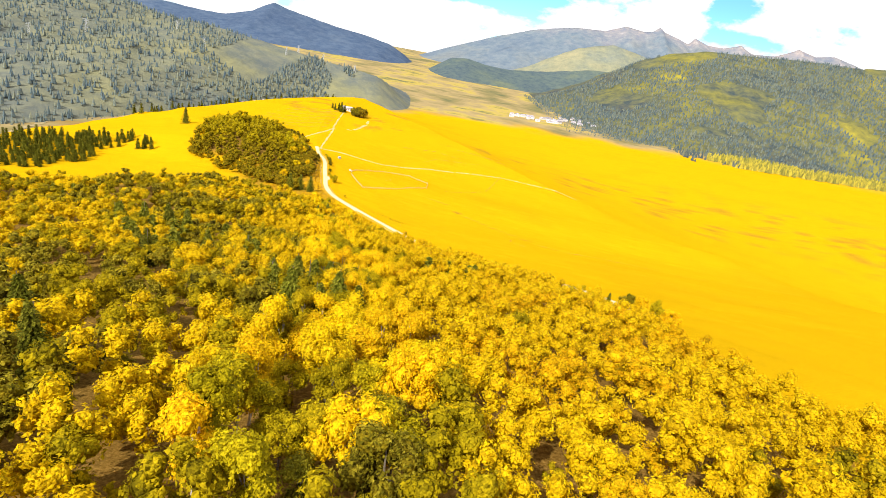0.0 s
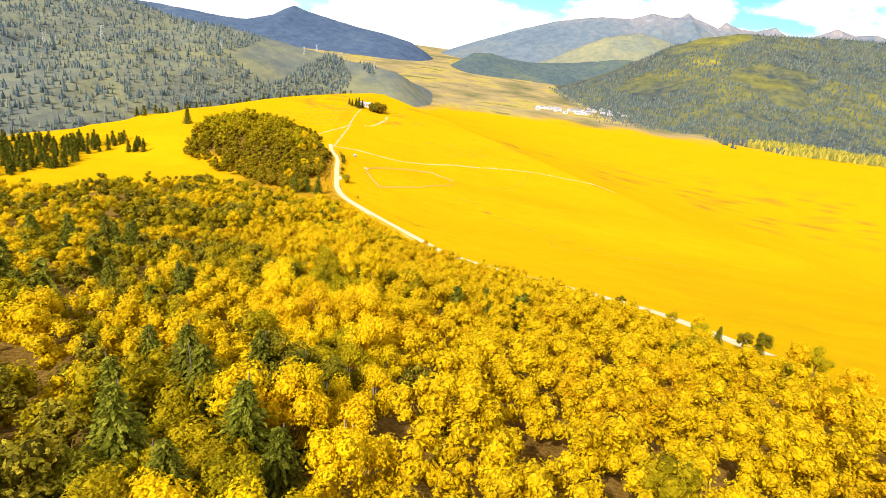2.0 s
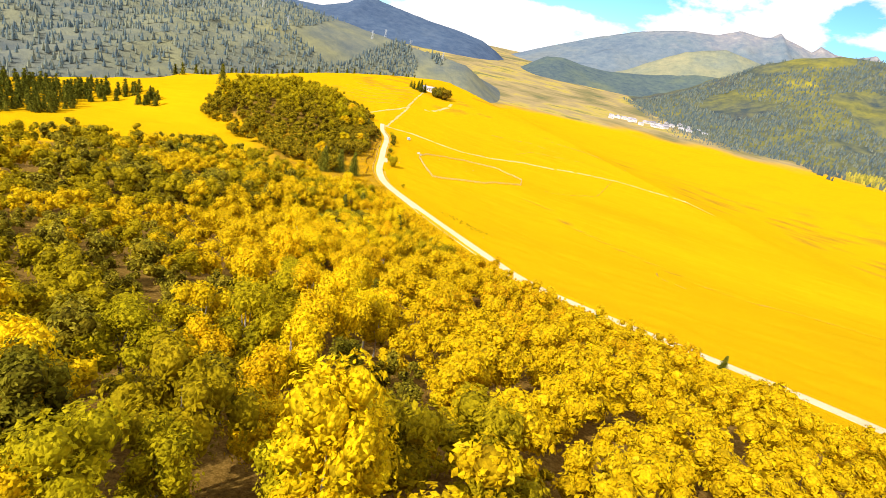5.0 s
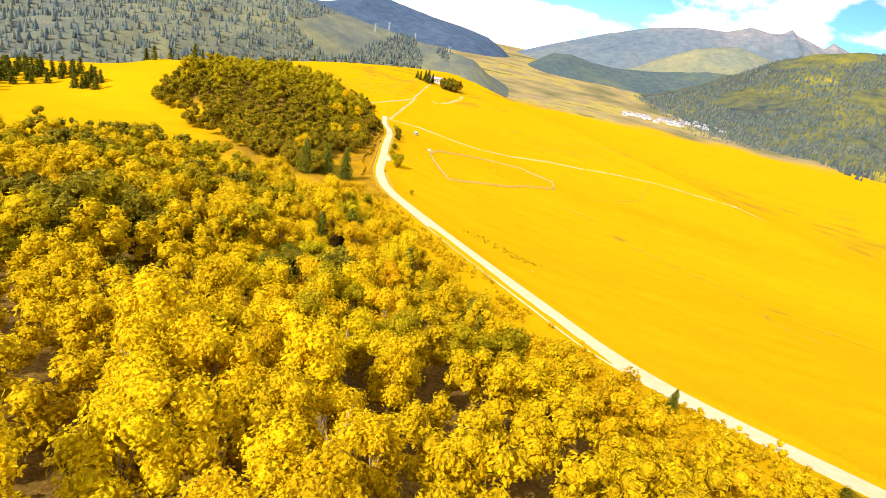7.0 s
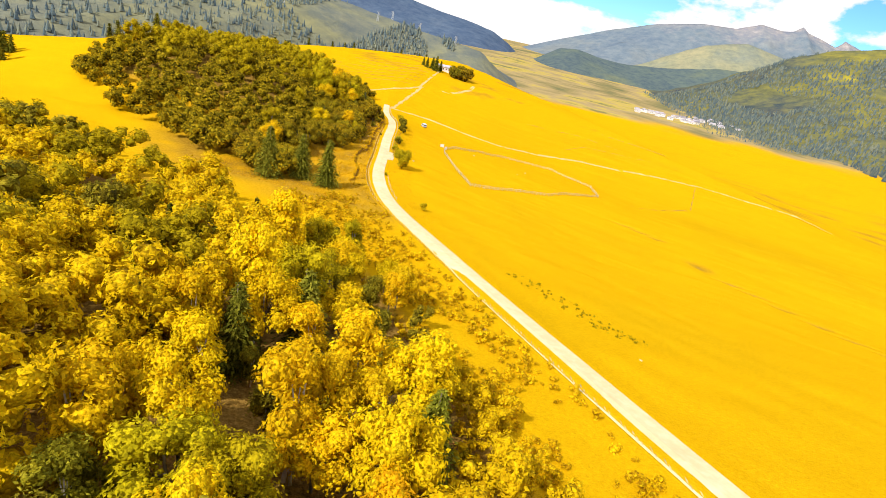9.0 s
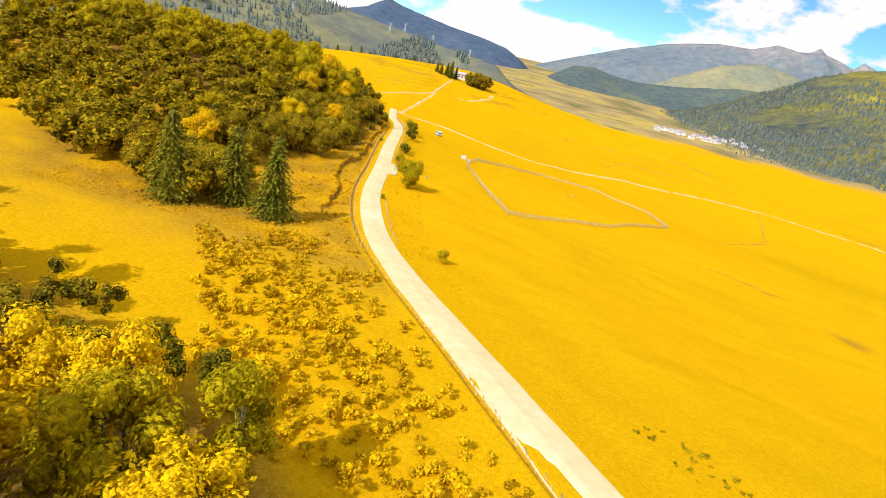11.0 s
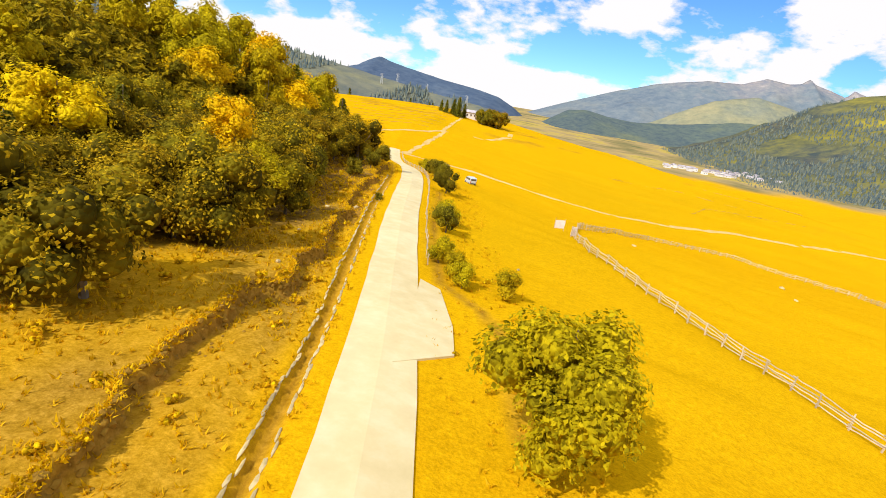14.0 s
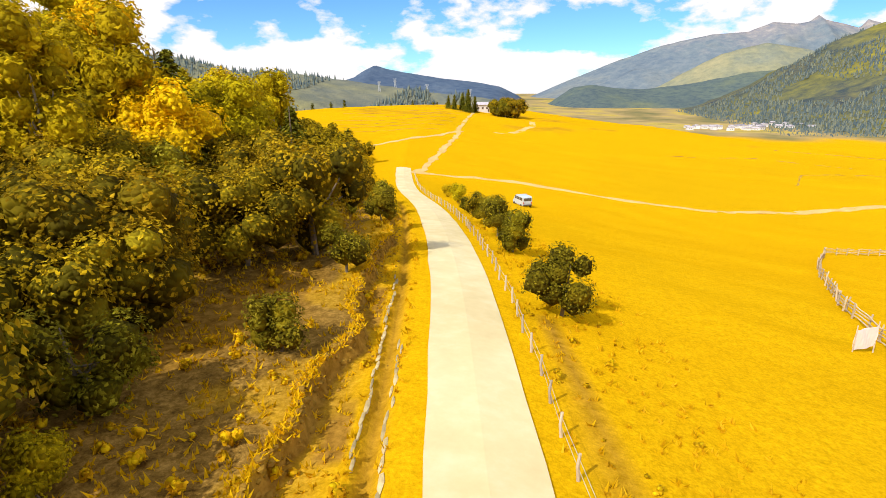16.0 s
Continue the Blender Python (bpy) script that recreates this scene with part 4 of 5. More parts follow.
for x, y, s in ((-122, 748, 1.5), (-126, 752, 1.2), (-130, 747, 1.0), (-119, 756, 1.1), (-135, 755, 0.9)):
    plant(protos[("spruce", r.randrange(3))], x, y, s, r.uniform(0, 6.28))
for i in range(16):
    plant(protos[("holly" if i % 3 else "oak", i % 3)], -100 + r.uniform(-9, 9), 752 + r.uniform(-8, 10), r.uniform(1.7, 2.4), r.uniform(0, 6.28))

# roadside bushes and young trees
for key, x, y, s in ((("youngtree", 0), -62.8, 384.6, 1.2), (("goldbush", 0), -65.4, 402.0, 0.9), (("goldbush", 0), -69.0, 403.4, 0.85), (("goldbush", 0), -68.2, 401.6, 0.8), (("goldbush", 0), -70.2, 405.6, 0.9),
                     (("holly", 0), -71.6, 415.2, 0.62), (("goldbush", 0), -72.2, 418.2, 1.1), (("holly", 1), -75.4, 437.0, 0.78), (("holly", 2), -78.2, 449.5, 0.8), (("holly", 0), -79.8, 455.5, 0.75),
                     (("oak", 1), -81.5, 462.0, 0.7), (("holly", 2), -84.0, 472.0, 0.6), (("goldbush", 0), -87.2, 484.0, 1.2), (("goldbush", 0), -49.6, 351.5, 0.85), (("goldbush", 0), -64.0, 372.0, 0.4),
                     (("bush", 0), -84.8, 428.6, 0.95), (("holly", 1), -85.6, 437.4, 0.62), (("goldbush", 0), -86.6, 421.5, 0.7), (("bush", 0), -88.0, 452.0, 1.1), (("bush", 0), -91.0, 462.0, 1.3), (("bush", 0), -79.5, 421, 0.4)):
    plant(protos[key], x, y, s, r.uniform(0, 6.28))

# scrub on the bank and grass tufts: nobody could count them
def scrub(name, spots, seed, cards, size, wide, tall, material, label):
    base = [small_crown(seed + i, wide, tall, tall * 0.9, wide * 0.55, 4, cards, size) for i in range(4)]
    tagged(link(name, crown_mesh(name, woods(name, [(x, y, r.uniform(0.5, 1.25), r.randrange(4)) for x, y in spots], base, "", seed), material), None), label, "scrub", kind="stuff")


def slope_scrub(x, y):
    u = x - rx(y)
    return -26 - 14 * float(smooth(255, 235, np.array(y))) < u < -4.4 - 9 * float(smooth(240, 220, np.array(y))) and r.random() < 0.25 + 0.75 * float(smooth(-4, -13, np.array(u))) and float(wander(x, y, 5.0)) > -0.5


scrub("hillside_scrub", scattered(slope_scrub, -90, 60, 178, 345, 1.45, 41), 120, 60, 0.13, 0.5, 0.5, RUSTGRASS, "low russet and golden scrub above the road")
scrub("yellow_scrub", scattered(slope_scrub, -90, 60, 170, 335, 2.6, 42), 130, 90, 0.16, 0.8, 0.9, YELLOW, "young yellow saplings above the road")


def tufts(name, spots, height, material, label, seed):
    q = np.random.default_rng(seed)
    n = len(spots)
    p = np.array([(x, y) for x, y in spots])
    z = land(p[:, 0], p[:, 1])
    base = np.column_stack([p, z])
    vs = []
    for _ in range(5):
        a = q.uniform(0, 6.28, n)
        side = np.stack([np.cos(a), np.sin(a), np.zeros(n)], 1) * 0.05
        root = base + q.normal(scale=0.07, size=(n, 3)) * [1, 1, 0]
        tip = root + np.stack([q.normal(scale=0.09, size=n), q.normal(scale=0.09, size=n), height * q.uniform(0.5, 1.4, n)], 1)
        vs.append(np.stack([root - side, root + side, tip], 1))
    v = np.concatenate(vs).reshape(-1, 3)
    tagged(link(name, crown_mesh(name, (v, np.arange(len(v)).reshape(-1, 3)), material), None), label, "grass", kind="stuff")


def verge(x, y):
    u = x - rx(y)
    if -2.2 < u < 2.2 or (-3.3 < u < -2.6):
        return False
    return u < 9 and r.random() < (0.9 if u < 0 else 0.3) * (0.4 + 0.6 * (float(wander(x, y, 3.0)) > -0.2))


tufts("grass_tufts", scattered(verge, -100, -45, 340, 470, 0.46, 51), 0.17, TUFT, "tufts of dry golden grass along the road", 9)


scrub("forest_understory", scattered(lambda x, y: in_forest(x, y) and abs(x - lane(y)) < 42, -110, 60, 30, 330, 7.0, 64), 170, 50, 0.24, 0.8, 0.9, LIME, "low bushes under the forest trees")

# crumbled turf and clods along the cut bank
def clods(name, count, seed, label):
    q = np.random.default_rng(seed)
    y = q.uniform(356, 462, count)
    b = bank_line(y)
    out = b + np.where(q.random(count) < 0.6, q.normal(0.02, 0.10, count), -np.abs(q.normal(0.3, 0.45, count)))
    x = road_x(y) - out
    size = q.uniform(0.03, 0.12, count) * np.where(out > b - 0.2, 1.2, 0.7)
    p = np.stack([x, y, land(x, y) + size * 0.1], 1)
    v = p[:, None] + ICO_V[None] * size[:, None, None] * [1.0, 1.3, 0.8] * q.uniform(0.65, 1.25, (count, len(ICO_V), 1))
    f = (ICO_F[None] + (np.arange(count) * len(ICO_V))[:, None, None]).reshape(-1, 3)
    tagged(link(name, crown_mesh(name, (v.reshape(-1, 3), f), CLOD), None), label, "earth", kind="stuff")


CLOD = plain("crumbled_earth", [(0.3, (0.15, 0.075, 0.008)), (0.7, (0.40, 0.23, 0.025))], 3, 0.95, 0.6, 0.05)
clods("earth_clods", 1500, 77, "crumbled brown earth and turf along the cut bank")
tufts("bank_edge_grass", [(rx(y) - float(bank_line(np.array(y))) - r.uniform(0.0, 0.35), y) for y in np.arange(356, 462, 0.06)], 0.13, TUFT, "dry grass hanging over the edge of the cut bank", 19)

# eroded stream cuts and terrace lines in the meadow
EARTH = plain("dark_turf_edge", [(0.3, (0.24, 0.13, 0.02)), (0.7, (0.50, 0.31, 0.06))], 1.5, 0.95, 0.5, 0.05)
for line, w in ((STREAM[2:8], 0.55), (STREAM[8:], 0.9), ([(62, 338), (60, 326), (68, 318)], 0.5), ([(-4, 456), (2, 440), (5, 420)], 0.5), ([(20, 470), (60, 520), (84, 604)], 0.35), ([(-3, 590), (10, 620), (60, 640)], 0.6), ([(30, 700), (80, 690), (120, 720)], 1.0), ([(-30, 640), (10, 660), (40, 650)], 0.8), ([(60, 780), (85, 775), (105, 790)], 1.8)):
    tagged(strip("stream_cut", line, w, EARTH, 0.03, 0.3, 0.28, 1.2), "narrow dark eroded stream cut in the meadow", "stream", kind="structure")
for k in range(7):
    tagged(strip("terrace_edge", [(-205 + 5 * k, 585 + 22 * k), (-160 + 3 * k, 588 + 24 * k), (-118 - k, 634 + 22 * k)], 0.7, EARTH, 0.04, 0.3, 0.3, 3), "low terrace edge across the hill meadow", "terrace", kind="structure")


def tussock(x, y):
    s = (x + 26) * 0.62 + (y - 324) * 0.78
    t = (x + 26) * 0.66 - (y - 324) * 0.75
    return -3 < s < 2.5 and -2 < t < 24 and r.random() < 0.6


scrub("meadow_tussocks", scattered(tussock, -40, 10, 295, 335, 1.25, 61), 140, 45, 0.10, 0.34, 0.22, LIME, "low olive tussocks in the meadow")
scrub("verge_scrub", scattered(lambda x, y: 2.6 < x - rx(y) < 7 and r.random() < 0.10 + 0.3 * (float(wander(x, y, 3.0)) > 0.3), -92, -55, 372, 470, 1.1, 62), 150, 40, 0.07, 0.22, 0.22, RUSTGRASS, "small golden scrub beside the road")
scrub("bank_scrub", scattered(lambda x, y: -17 < x - rx(y) < -3.6 and r.random() < 0.25 + 0.5 * (float(wander(x, y, 3.0)) > 0.25), -105, -55, 340, 455, 1.15, 63), 160, 30, 0.10, 0.30, 0.22, RUSTGRASS, "low russet scrub on the bank above the road")

# ---- far woods ----
def far_wood(name, sheet, count, tall, seed, label, keep, leaf=None, girth=0.24):
    X, Y, Z = sheet
    q = np.random.default_rng(seed)
    rows, cols = X.shape
    i, j = q.uniform(0.5, rows * 0.72, count * 3), q.uniform(0, cols - 1.01, count * 3)
    i0, j0 = np.floor(i).astype(int), np.floor(j).astype(int)
    f, g = i - i0, j - j0
    at = lambda A: (A[i0, j0] * (1 - f) + A[i0 + 1, j0] * f) * (1 - g) + (A[i0, j0 + 1] * (1 - f) + A[i0 + 1, j0 + 1] * f) * g
    p = np.stack([at(X), at(Y), at(Z)], 1)
    p = p[keep(p)][:count]
    h = tall * q.uniform(0.5, 1.2, len(p))
    a = np.linspace(0, 2 * math.pi, 6)[:-1]
    ring = np.stack([np.cos(a), np.sin(a), np.zeros(5)], 1)
    v = np.concatenate([p[:, None] + ring[None] * (h * girth)[:, None, None] * q.uniform(0.7, 1.2, (len(p), 5, 1)) + [0, 0, 0.5], (p + np.stack([h * 0, h * 0, h], 1))[:, None]], 1)
    k = np.arange(len(p))[:, None] * 6
    faces = np.concatenate([k + [m, (m + 1) % 5, 5] for m in range(5)], 1).reshape(-1, 3)
    tagged(link(name, crown_mesh(name, (v.reshape(-1, 3), faces), leaf or HAZELEAF), None), label, "forest", kind="stuff")


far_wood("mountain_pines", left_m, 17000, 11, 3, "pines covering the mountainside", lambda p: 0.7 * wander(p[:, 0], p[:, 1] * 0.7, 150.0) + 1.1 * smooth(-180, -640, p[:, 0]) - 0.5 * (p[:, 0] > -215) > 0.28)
# Densest on the lower slope, where their dark tone replaces a cloud shadow.
far_wood("valley_pines", right_m, 24000, 11, 4, "dark conifers covering the mountain across the valley, standing in for cloud shadow below", lambda p: wander(p[:, 0] + 90, p[:, 1], 190.0) + 1.2 * (p[:, 2] < -40) > -0.25)


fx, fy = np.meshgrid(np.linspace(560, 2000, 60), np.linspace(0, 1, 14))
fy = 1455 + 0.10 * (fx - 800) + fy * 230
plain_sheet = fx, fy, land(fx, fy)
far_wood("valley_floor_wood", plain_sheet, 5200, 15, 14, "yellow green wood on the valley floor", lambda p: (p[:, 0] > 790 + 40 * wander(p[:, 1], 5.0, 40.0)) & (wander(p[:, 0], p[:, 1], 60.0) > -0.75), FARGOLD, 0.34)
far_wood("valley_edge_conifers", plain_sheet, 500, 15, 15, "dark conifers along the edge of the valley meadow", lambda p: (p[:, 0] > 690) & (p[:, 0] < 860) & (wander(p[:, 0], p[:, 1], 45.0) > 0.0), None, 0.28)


# ---- buildings ----
def house(name, x, y, w, d, h, turn, label, group, rich=False):
    e = new(name)
    tagged(e, label, "house", group)
    e.matrix_basis = Matrix.Translation((x, y, land_at(x, y))) @ Matrix.Rotation(turn, 4, "Z")
    bm = bmesh.new()
    add_box(bm, (0, 0, h / 2 - 0.5), (w, d, h + 1))
    wall = part("wall", bm, WHITEWASH, e)
    bm = bmesh.new()
    e0, rise = 0.6, d * 0.28
    pts = [(-w / 2 - e0, -d / 2 - e0, h), (w / 2 + e0, -d / 2 - e0, h), (w / 2 + e0, d / 2 + e0, h), (-w / 2 - e0, d / 2 + e0, h), (-w / 2 - e0, 0, h + rise), (w / 2 + e0, 0, h + rise)]
    vs = [bm.verts.new(p) for p in pts]
    for f in ((0, 1, 5, 4), (2, 3, 4, 5), (0, 4, 3), (1, 2, 5), (0, 3, 2, 1)):
        bm.faces.new([vs[k] for k in f])
    part("roof", bm, SLATE, e)
    for k in range(3 if rich else 2):
        bm = bmesh.new()
        add_box(bm, ((k - (1 if rich else 0.5)) * w * 0.3, -d / 2 - 0.03, h * 0.55), (w * 0.12, 0.1, h * 0.32))
        part("window", bm, DARKWOOD, e)
    if rich:
        bm = bmesh.new()
        add_box(bm, (w * 0.42, -d / 2 - 0.04, 1.0), (1.0, 0.12, 2.0))
        part("door", bm, DARKWOOD, e)


house("farmhouse", -116.5, 772, 9, 6, 4.2, 0.3, "small whitewashed farmhouse with grey roof on the rise", "farm buildings", True)
house("farmhouse", -122.5, 774, 6, 5, 3.2, 0.2, "small whitewashed outbuilding beside the farmhouse", "farm buildings", True)
vr = random.Random(8)
for i in range(64):
    s = vr.random()
    house("village_house", 235 + 470 * s + vr.uniform(-15, 15), 1735 + 250 * s + vr.uniform(-75, 60), vr.uniform(9, 17), vr.uniform(7, 10), vr.uniform(4.5, 7), vr.choice((0.2, 0.3, 1.8)) + vr.uniform(-0.15, 0.15), "whitewashed village house with grey roof", "houses of the valley village")
for i in range(46):
    s = vr.random()
    house("village_house", -400 + 170 * s + vr.uniform(-25, 25), 1130 + 120 * s + vr.uniform(-40, 40), vr.uniform(8, 13), vr.uniform(6, 9), vr.uniform(4, 6), vr.uniform(0, 3), "whitewashed village house with grey roof", "houses of the riverside village")

tagged(strip("river", [(-440, 560), (-471, 624), (-496, 705), (-509, 780), (-526, 863), (-522, 930), (-500, 1000), (-470, 1090), (-450, 1200)], 6, STONE, 0.5, 1.0, 3.0, 12), "pale stony river in the valley floor", "river", kind="structure")


# ---- power line ----
def pylon_proto():
    e = new("pylon")
    tagged(e, "grey steel lattice power pylon on the mountainside", "pylon", "pylons of the power line")
    legs = [(-4, -4), (4, -4), (4, 4), (-4, 4)]
    for x, y in legs:
        bm = bmesh.new()
        add_rod(bm, (x, y, -2), (x * 0.18, y * 0.18, 34), 0.4, 0.3, 4)
        part("leg", bm, STEEL, e)
    for z0, z1 in ((0, 9), (9, 17), (17, 24), (24, 30)):
        for k in range(4):
            (x0, y0), (x1, y1) = legs[k], legs[(k + 1) % 4]
            a, b = 1 - 0.82 * z0 / 34, 1 - 0.82 * z1 / 34
            bm = bmesh.new()
            add_rod(bm, (x0 * a, y0 * a, z0), (x1 * b, y1 * b, z1), 0.2, 0.2, 4)
            part("brace", bm, STEEL, e)
            bm = bmesh.new()
            add_rod(bm, (x1 * a, y1 * a, z0), (x0 * b, y0 * b, z1), 0.2, 0.2, 4)
            part("brace", bm, STEEL, e)
    for z in (25, 30, 34):
        bm = bmesh.new()
        add_rod(bm, (-7, 0, z), (7, 0, z), 0.35, 0.35, 4)
        part("crossarm", bm, STEEL, e)
    return e


def on_sheet(sheet, eye, x, z):
    """The point of a mountain sheet seen from eye towards (x, 1700, z)."""
    P = np.stack([a[: int(len(a) * 0.72)].ravel() for a in sheet], 1)
    d = np.array([x, 1700.0, z]) - eye
    d /= np.linalg.norm(d)
    q = P - eye
    off = np.linalg.norm(q - (q @ d)[:, None] * d, axis=1)
    return P[off.argmin()]


pylon = pylon_proto()
EYE = np.array([0.0, 0.0, 115.0])
spots = [on_sheet(left_m, EYE, x, z) for x, z in ((-1022, -66), (-770, -10), (-681, -41), (-450, -29), (-417, -10), (-347, -22), (-255, -38), (-1190, -90))]
for k, p in enumerate(spots):
    m = Matrix.Translation(p - np.array([0, 0, 1.0])) @ Matrix.Rotation(0.6, 4, "Z") @ Matrix.Diagonal((0.75, 0.75, 0.75, 1))
    if k:
        copy_thing(pylon, m)
    else:
        pylon.matrix_basis = m


# ---- fences ----
def stick_mesh(name, length, radius, sides, seed, along="Z", crook=0.03):
    q = random.Random(seed)
    bm = bmesh.new()
    a = Vector((0, 0, 0))
    n = 3
    for k in range(n):
        b = Vector((q.uniform(-crook, crook), q.uniform(-crook, crook), length * (k + 1) / n))
        add_rod(bm, a, b, radius * (1 - 0.1 * k), radius * (0.9 - 0.1 * k), sides)
        a = b
    if along == "X":
        bmesh.ops.rotate(bm, verts=bm.verts, cent=(0, 0, 0), matrix=Matrix.Rotation(math.pi / 2, 3, "Y"))
    me = bpy.data.meshes.new(name)
    bm.to_mesh(me)
    bm.free()
    me.materials.append(TIMBER)
    return me


POSTS = [stick_mesh("post", 1.5, 0.07, 6, k) for k in range(3)]
RAILS = [stick_mesh("rail", 1.0, 0.045, 5, 10 + k, "X", 0.05) for k in range(4)]


def fence(name, line, gap, rails, height, label, group, seed):
    """Posts set along a line in the plan with rails from post to post."""
    q = random.Random(seed)
    e = new(name)
    tagged(e, label, "fence", group)
    pts = []
    for (x0, y0), (x1, y1) in zip(line, line[1:]):
        n = max(1, round(math.hypot(x1 - x0, y1 - y0) / gap))
        pts += [(x0 + (x1 - x0) * k / n, y0 + (y1 - y0) * k / n) for k in range(n)]
    pts.append(line[-1])
    tops = [(x + q.uniform(-0.1, 0.1), y + q.uniform(-0.1, 0.1)) for x, y in pts]
    for x, y in tops:
        o = new("post", q.choice(POSTS))
        o.parent = e
        o.matrix_basis = Matrix.Translation((x, y, land_at(x, y) - 0.4)) @ Matrix.Rotation(q.uniform(-0.1, 0.1), 4, "X") @ Matrix.Rotation(q.uniform(-0.1, 0.1), 4, "Y") @ Matrix.Diagonal((1, 1, (height + 0.4) / 1.5, 1))
    for (x0, y0), (x1, y1) in zip(tops, tops[1:]):
        for k in range(rails):
            z = height * (0.25 + 0.62 * k / max(1, rails - 1))
            a = Vector((x0, y0, land_at(x0, y0) + z + q.uniform(-0.12, 0.12)))
            b = Vector((x1, y1, land_at(x1, y1) + z + q.uniform(-0.12, 0.12)))
            o = new("rail", q.choice(RAILS))
            o.parent = e
            d = b - a
            o.matrix_basis = Matrix.Translation(a - d * 0.06) @ d.to_track_quat("X", "Z").to_matrix().to_4x4() @ Matrix.Diagonal((d.length * 1.12, 1, 1, 1))


for k, line in enumerate(([(-43.5, 396.5), (-51.5, 415), (-57.5, 430), (-59, 439), (-57, 450.5)], [(-57, 450.5), (-48, 474), (-37, 496)], [(-37, 496), (-14, 508), (4, 488)], [(4, 488), (3.4, 456)], [(3.4, 456), (-18, 424), (-43.5, 396.5)])):
    fence("stick_fence", line, 2.1, 4, 1.05, "rough paddock fence of weathered sticks and poles", "paddock fences", 70 + k)


def wire_fence(ys, off, label):
    """Road fence: short posts and two wires."""
    e = new("wire_fence")
    tagged(e, label, "fence", "roadside fences")
    tips = []
    for y in ys:
        x = rx(y) + off
        o = new("post", POSTS[int(y * 7) % 3])
        o.parent = e
        z = land_at(x, y)
        o.matrix_basis = Matrix.Translation((x, y, z - 0.3)) @ Matrix.Diagonal((0.8, 0.8, 0.72, 1))
        tips.append(Vector((x, y, z)))
    for up in (0.38, 0.66):
        bm = bmesh.new()
        for a, b in zip(tips, tips[1:]):
            add_rod(bm, a + Vector((0, 0, up)), b + Vector((0, 0, up)), 0.008, 0.008, 3)
        part("wire", bm, WIRE, e)


wire_fence(np.arange(404, 520, 1.75), 2.25, "low wooden post and wire fence along the road")
wire_fence(np.arange(352, 372, 2.0), 2.6, "short wooden post and wire fence beside the road")

# drain edging stones
def stone_mesh(seed, size):
    q = random.Random(seed)
    bm = bmesh.new()
    bmesh.ops.create_icosphere(bm, subdivisions=1, radius=1)
    for v in bm.verts:
        v.co *= q.uniform(0.75, 1.15)
        v.co.x *= size[0]
        v.co.y *= size[1]
        v.co.z *= size[2]
    me = bpy.data.meshes.new("stone")
    bm.to_mesh(me)
    bm.free()
    me.materials.append(STONE)
    return me


EDGE_STONES = [stone_mesh(k, (0.075, 0.48, 0.055)) for k in range(5)]
edging = new("drain_edging")
tagged(edging, "pale stone edging of the roadside drain", "kerb", kind="structure")
q = random.Random(12)
for side, start, stop, gap in ((-2.62, 262, 432, 0.70), (-3.32, 345, 440, 0.66)):
    for y in np.arange(start, stop, gap):
        if q.random() < 0.05:
            continue
        x = rx(y) + side + q.uniform(-0.06, 0.06)
        o = new("stone", q.choice(EDGE_STONES))
        o.parent = edging
        o.matrix_basis = Matrix.Translation((x, y, land_at(x, y) + 0.02)) @ Matrix.Rotation(q.uniform(0.10, 0.22), 4, "Z") @ Matrix.Diagonal((q.uniform(0.6, 1.3), q.uniform(0.7, 1.2), 1, 1))

ROCKS = [stone_mesh(30 + k, (0.35, 0.28, 0.2)) for k in range(4)]
for x, y, s in ((-62.4, 398.9, 1.3), (-64.8, 412, 0.5), (-48.5, 452, 1.2), (-30, 441, 1.0), (-27, 452, 1.4), (-85, 398, 0.7), (-79.8, 403, 0.6), (-81.3, 412, 0.8), (-83.2, 409.5, 0.5), (-80.1, 416, 0.9), (-88.5, 417, 0.8), (-30.5, 296, 0.9), (-9, 302, 0.8), (-77.4, 395, 0.6), (-86.2, 414, 0.5)):
    o = new("boulder", q.choice(ROCKS))
    o.matrix_basis = Matrix.Translation((x, y, land_at(x, y) + 0.05 * s)) @ Matrix.Rotation(q.uniform(0, 6), 4, "Z") @ Matrix.Diagonal((s, s, s, 1))
    tagged(o, "small pale boulder lying in the grass", "rock", "boulders")

# white boards at the paddock corner
for x, y, turn, w in ((-60.4, 441.6, 0.5, 1.5), (-58.6, 439.4, 0.9, 1.2)):
    e = new("cloth_screen")
    tagged(e, "white cloth stretched between two sticks by the paddock fence", "screen", "cloth screens")
    e.matrix_basis = Matrix.Translation((x, y, land_at(x, y))) @ Matrix.Rotation(turn, 4, "Z")
    bm = bmesh.new()
    bmesh.ops.create_grid(bm, x_segments=8, y_segments=5, size=0.5)
    for v in bm.verts:
        v.co = Vector((v.co.x * w, 0.05 * math.sin(v.co.x * 9 + v.co.y * 4), 0.75 + v.co.y * 1.1))
    cloth = part("cloth", bm, CLOTH, e)
    thick = cloth.modifiers.new("thick", "SOLIDIFY")
    thick.thickness = 0.02
    for sx in (-w / 2, w / 2):
        bm = bmesh.new()
        add_rod(bm, (sx, 0, -0.2), (sx, 0, 1.55), 0.035, 0.03, 6)
        part("stick", bm, TIMBER, e)


# ---- parked van ----
def paint(name, colour, rough, metal=0.0):
    m, n, l, b = shader(name, rough, 0.5)
    pos = n.new("ShaderNodeTexCoord").outputs["Object"]
    dust = ramp(n, l, noise_node(n, l, 2.5, 5, pos), [(0.35, colour), (0.8, tuple(0.6 * c + 0.2 * k for c, k in zip(colour, (0.8, 0.6, 0.35))))])
    l.new(dust, b.inputs["Base Color"])
    b.inputs["Metallic"].default_value = metal
    return m


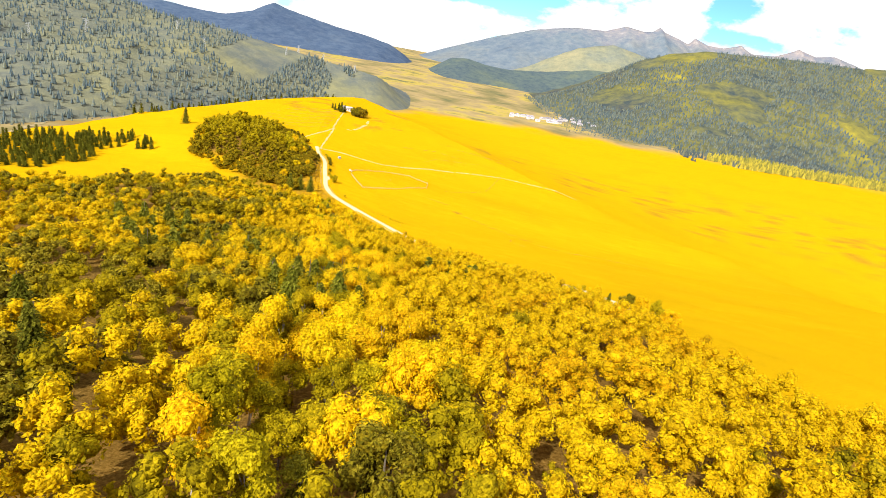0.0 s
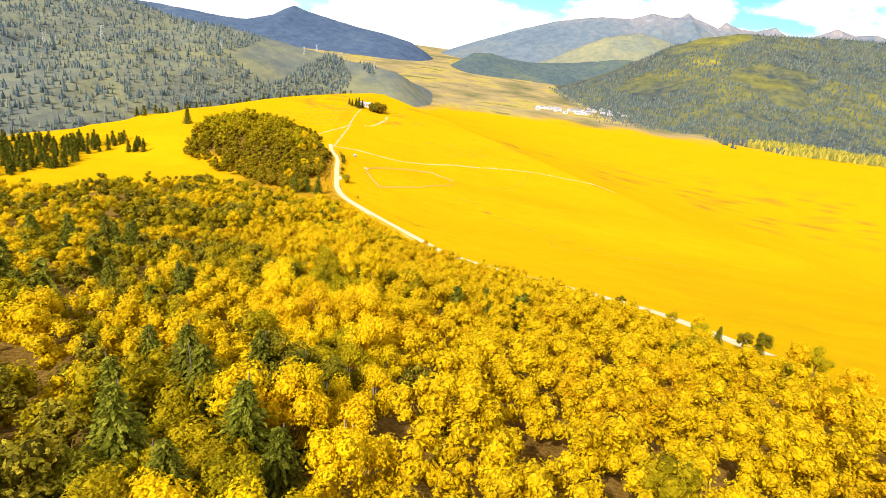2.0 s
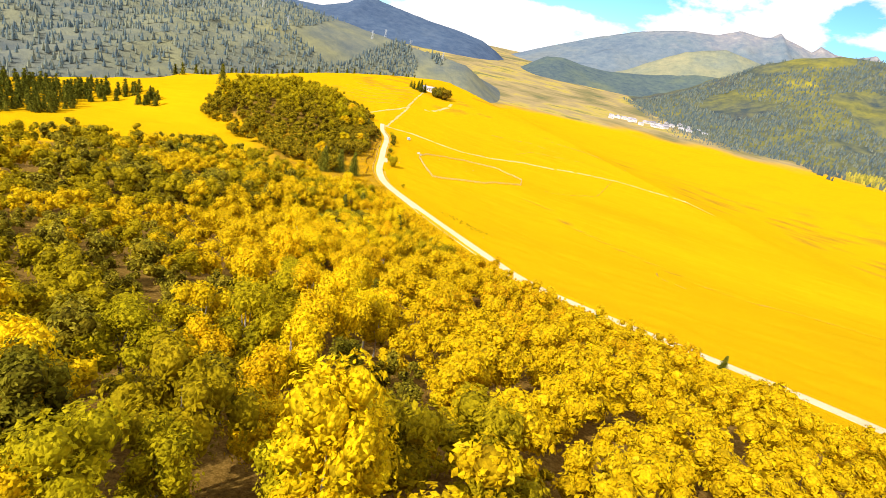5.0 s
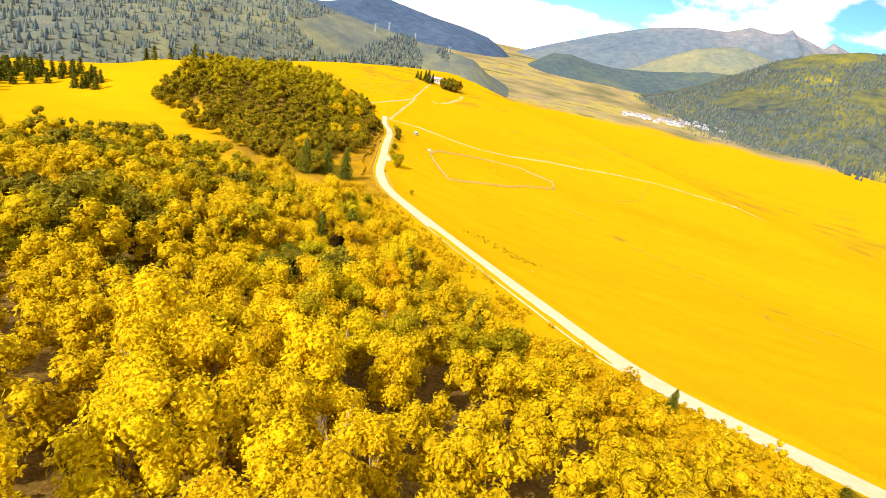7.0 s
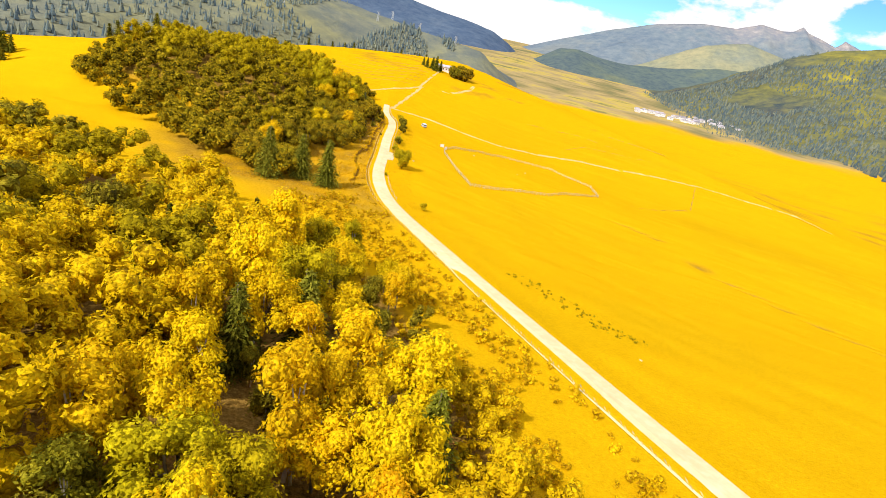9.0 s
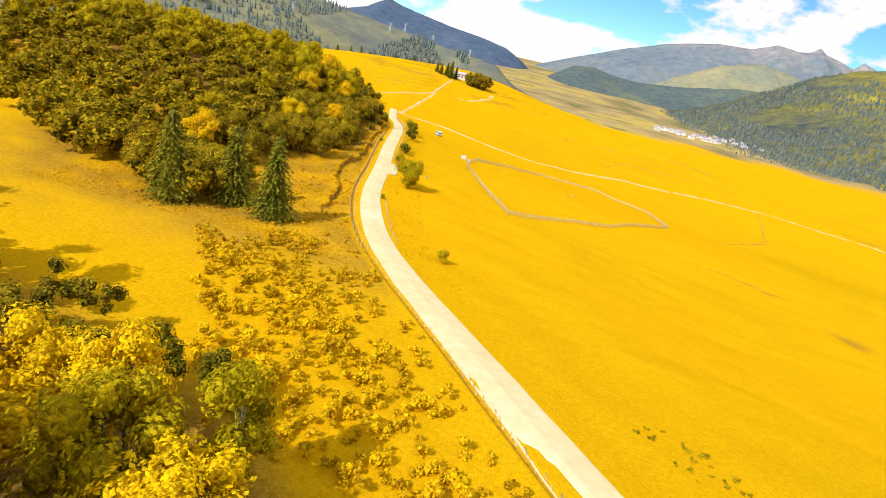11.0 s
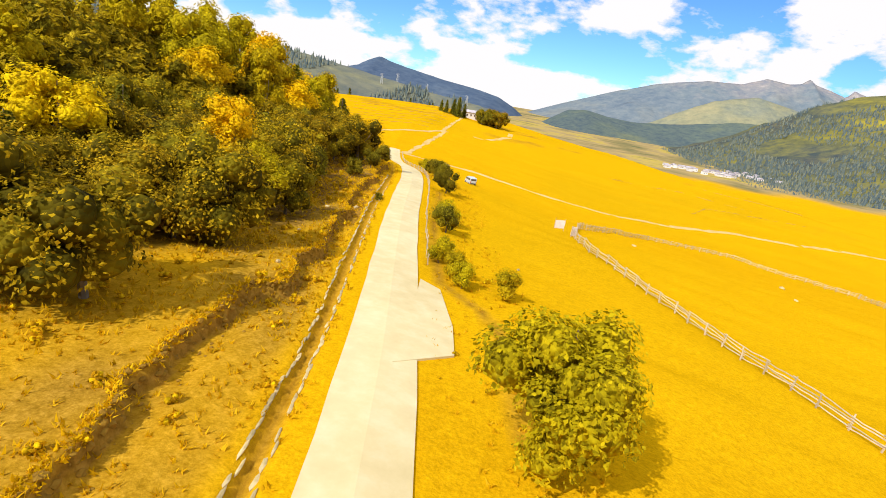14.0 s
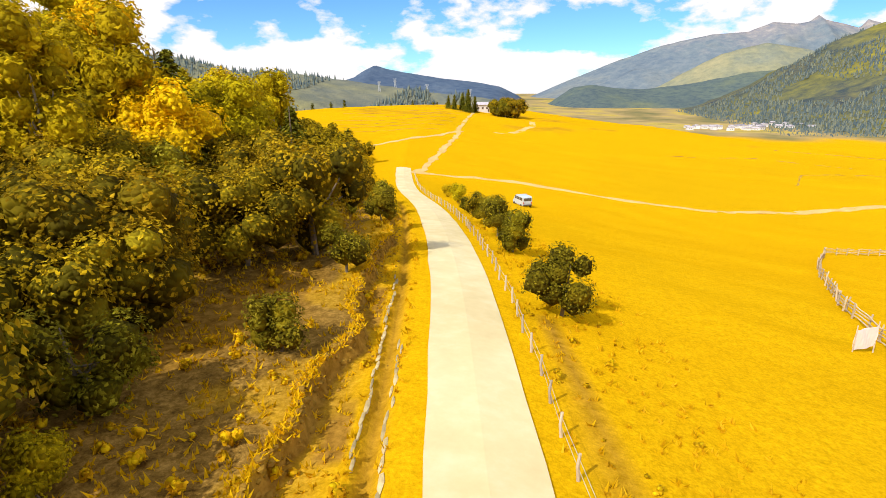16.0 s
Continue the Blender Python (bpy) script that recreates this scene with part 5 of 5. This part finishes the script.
VAN_PAINT = paint("pale_blue_paint", (0.50, 0.60, 0.70), 0.35)
GLASS = paint("dark_window_glass", (0.03, 0.04, 0.05), 0.08)
RUBBER = paint("tyre_rubber", (0.02, 0.02, 0.02), 0.8)
LAMP_RED = paint("red_lamp", (0.5, 0.03, 0.02), 0.3)

van = new("van")
tagged(van, "small pale blue van parked on the meadow", "van")
van.matrix_basis = Matrix.Translation((-79.6, 503.5, land_at(-79.6, 503.5))) @ Matrix.Rotation(0.5, 4, "Z")
bm = bmesh.new()
side_line = [(-1.8, 0.35), (1.85, 0.35), (1.9, 0.85), (1.55, 1.0), (1.0, 1.75), (0.7, 1.85), (-1.6, 1.88), (-1.85, 1.7), (-1.9, 0.8)]
loops = [[bm.verts.new((s * w, x, z)) for x, z in side_line] for s, w in ((-1, 0.82), (1, 0.82))]
bm.faces.new(loops[0])
bm.faces.new(list(reversed(loops[1])))
for k in range(len(side_line)):
    n2 = (k + 1) % len(side_line)
    bm.faces.new((loops[0][n2], loops[0][k], loops[1][k], loops[1][n2]))
bmesh.ops.recalc_face_normals(bm, faces=bm.faces)
bmesh.ops.bevel(bm, geom=list(bm.edges), offset=0.06, segments=2, affect="EDGES")
body = part("body", bm, VAN_PAINT, van, smooth_it=False)
for sx in (-0.83, 0.83):
    for y0, w in ((-1.2, 0.8), (-0.2, 0.9), (0.72, 0.6)):
        bm = bmesh.new()
        add_box(bm, (sx, y0, 1.42), (0.04, w, 0.46), bevel=0.01)
        part("window", bm, GLASS, van)
    for y0 in (-1.2, 1.2):
        bm = bmesh.new()
        add_rod(bm, (sx - 0.09, y0, 0.3), (sx + 0.09, y0, 0.3), 0.3, 0.3, 16)
        part("wheel", bm, RUBBER, van)
    bm = bmesh.new()
    add_box(bm, (sx * 0.85, -1.9, 0.85), (0.16, 0.05, 0.3), bevel=0.01)
    part("tail_lamp", bm, LAMP_RED, van)
bm = bmesh.new()
add_box(bm, (0, -1.89, 1.42), (1.3, 0.06, 0.45), bevel=0.01)
part("rear_window", bm, GLASS, van)
bm = bmesh.new()
add_box(bm, (0, 0, 0), (1.35, 0.04, 0.75), bevel=0.01)
bmesh.ops.rotate(bm, verts=bm.verts, cent=(0, 0, 0), matrix=Matrix.Rotation(radians(37), 3, "X"))
bmesh.ops.translate(bm, verts=bm.verts, vec=(0, 1.33, 1.38))
part("windscreen", bm, GLASS, van)
bm = bmesh.new()
add_box(bm, (0, -1.95, 0.5), (1.5, 0.1, 0.16), bevel=0.02)
part("bumper", bm, RUBBER, van)

# a fallen branch on the slope and edge trees by the road
fallen = new("fallen_branch")
tagged(fallen, "bare fallen branch lying in the grass", "branch")
fallen.matrix_basis = Matrix.Translation((-72.3, 353.2, land_at(-72.3, 353.2)))
bm = bmesh.new()
add_rod(bm, (0, 0, 0.1), (0.9, -1.4, 0.15), 0.06, 0.03, 6)
add_rod(bm, (0, 0, 0.1), (1.3, 0.1, 0.5), 0.05, 0.02, 6)
part("limb", bm, TWIG, fallen)
for key, x, y, s in ((("birch", 0, "lime"), 57, 166, 0.5), (("birch", 1, "yellow"), 59, 158, 0.6), (("birch", 2, "lime"), 56, 150, 0.65), (("birch", 3, "green"), 63, 146, 0.6), (("holly", 1), 52, 187, 0.7), (("spruce", 0), 37, 207, 0.45), (("spruce", 1), 34, 211, 0.4), (("holly", 2), 19, 226, 0.55), (("spruce", 2), 6, 239, 0.4), (("birch", 1, "green"), 61, 138, 0.7), (("birch", 0, "lime"), 65, 129, 0.75), (("birch", 1, "yellow"), 59, 126, 0.8), (("spruce", 1), 61, 152, 0.5), (("birch", 2, "yellow"), 64, 119, 0.8), (("birch", 3, "lime"), 67, 134, 0.6)):
    plant(protos[key], x, y, s, r.uniform(0, 6.28))

# the first tree of each kind takes a place in the wood too
HOME = {"birch": [(-20 - 7 * i, 245 + 5 * (i % 4)) for i in range(16)], "oak": [(-104, 412), (-100, 430), (-108, 446)], "holly": [(-94, 420), (-97, 452), (-103, 470)],
        "spruce": [(-201, 396), (-247, 402), (-252, 416)], "bush": [(-92, 456)], "goldbush": [(-90.5, 494)], "bare": [(-36, 226)], "youngtree": [(-20, 262)]}
for key, proto in protos.items():
    x, y = HOME[key[0]].pop()
    proto.matrix_basis = Matrix.Translation((x, y, land_at(x, y) - 0.1)) @ Matrix.Diagonal((0.85, 0.85, 0.85, 1))
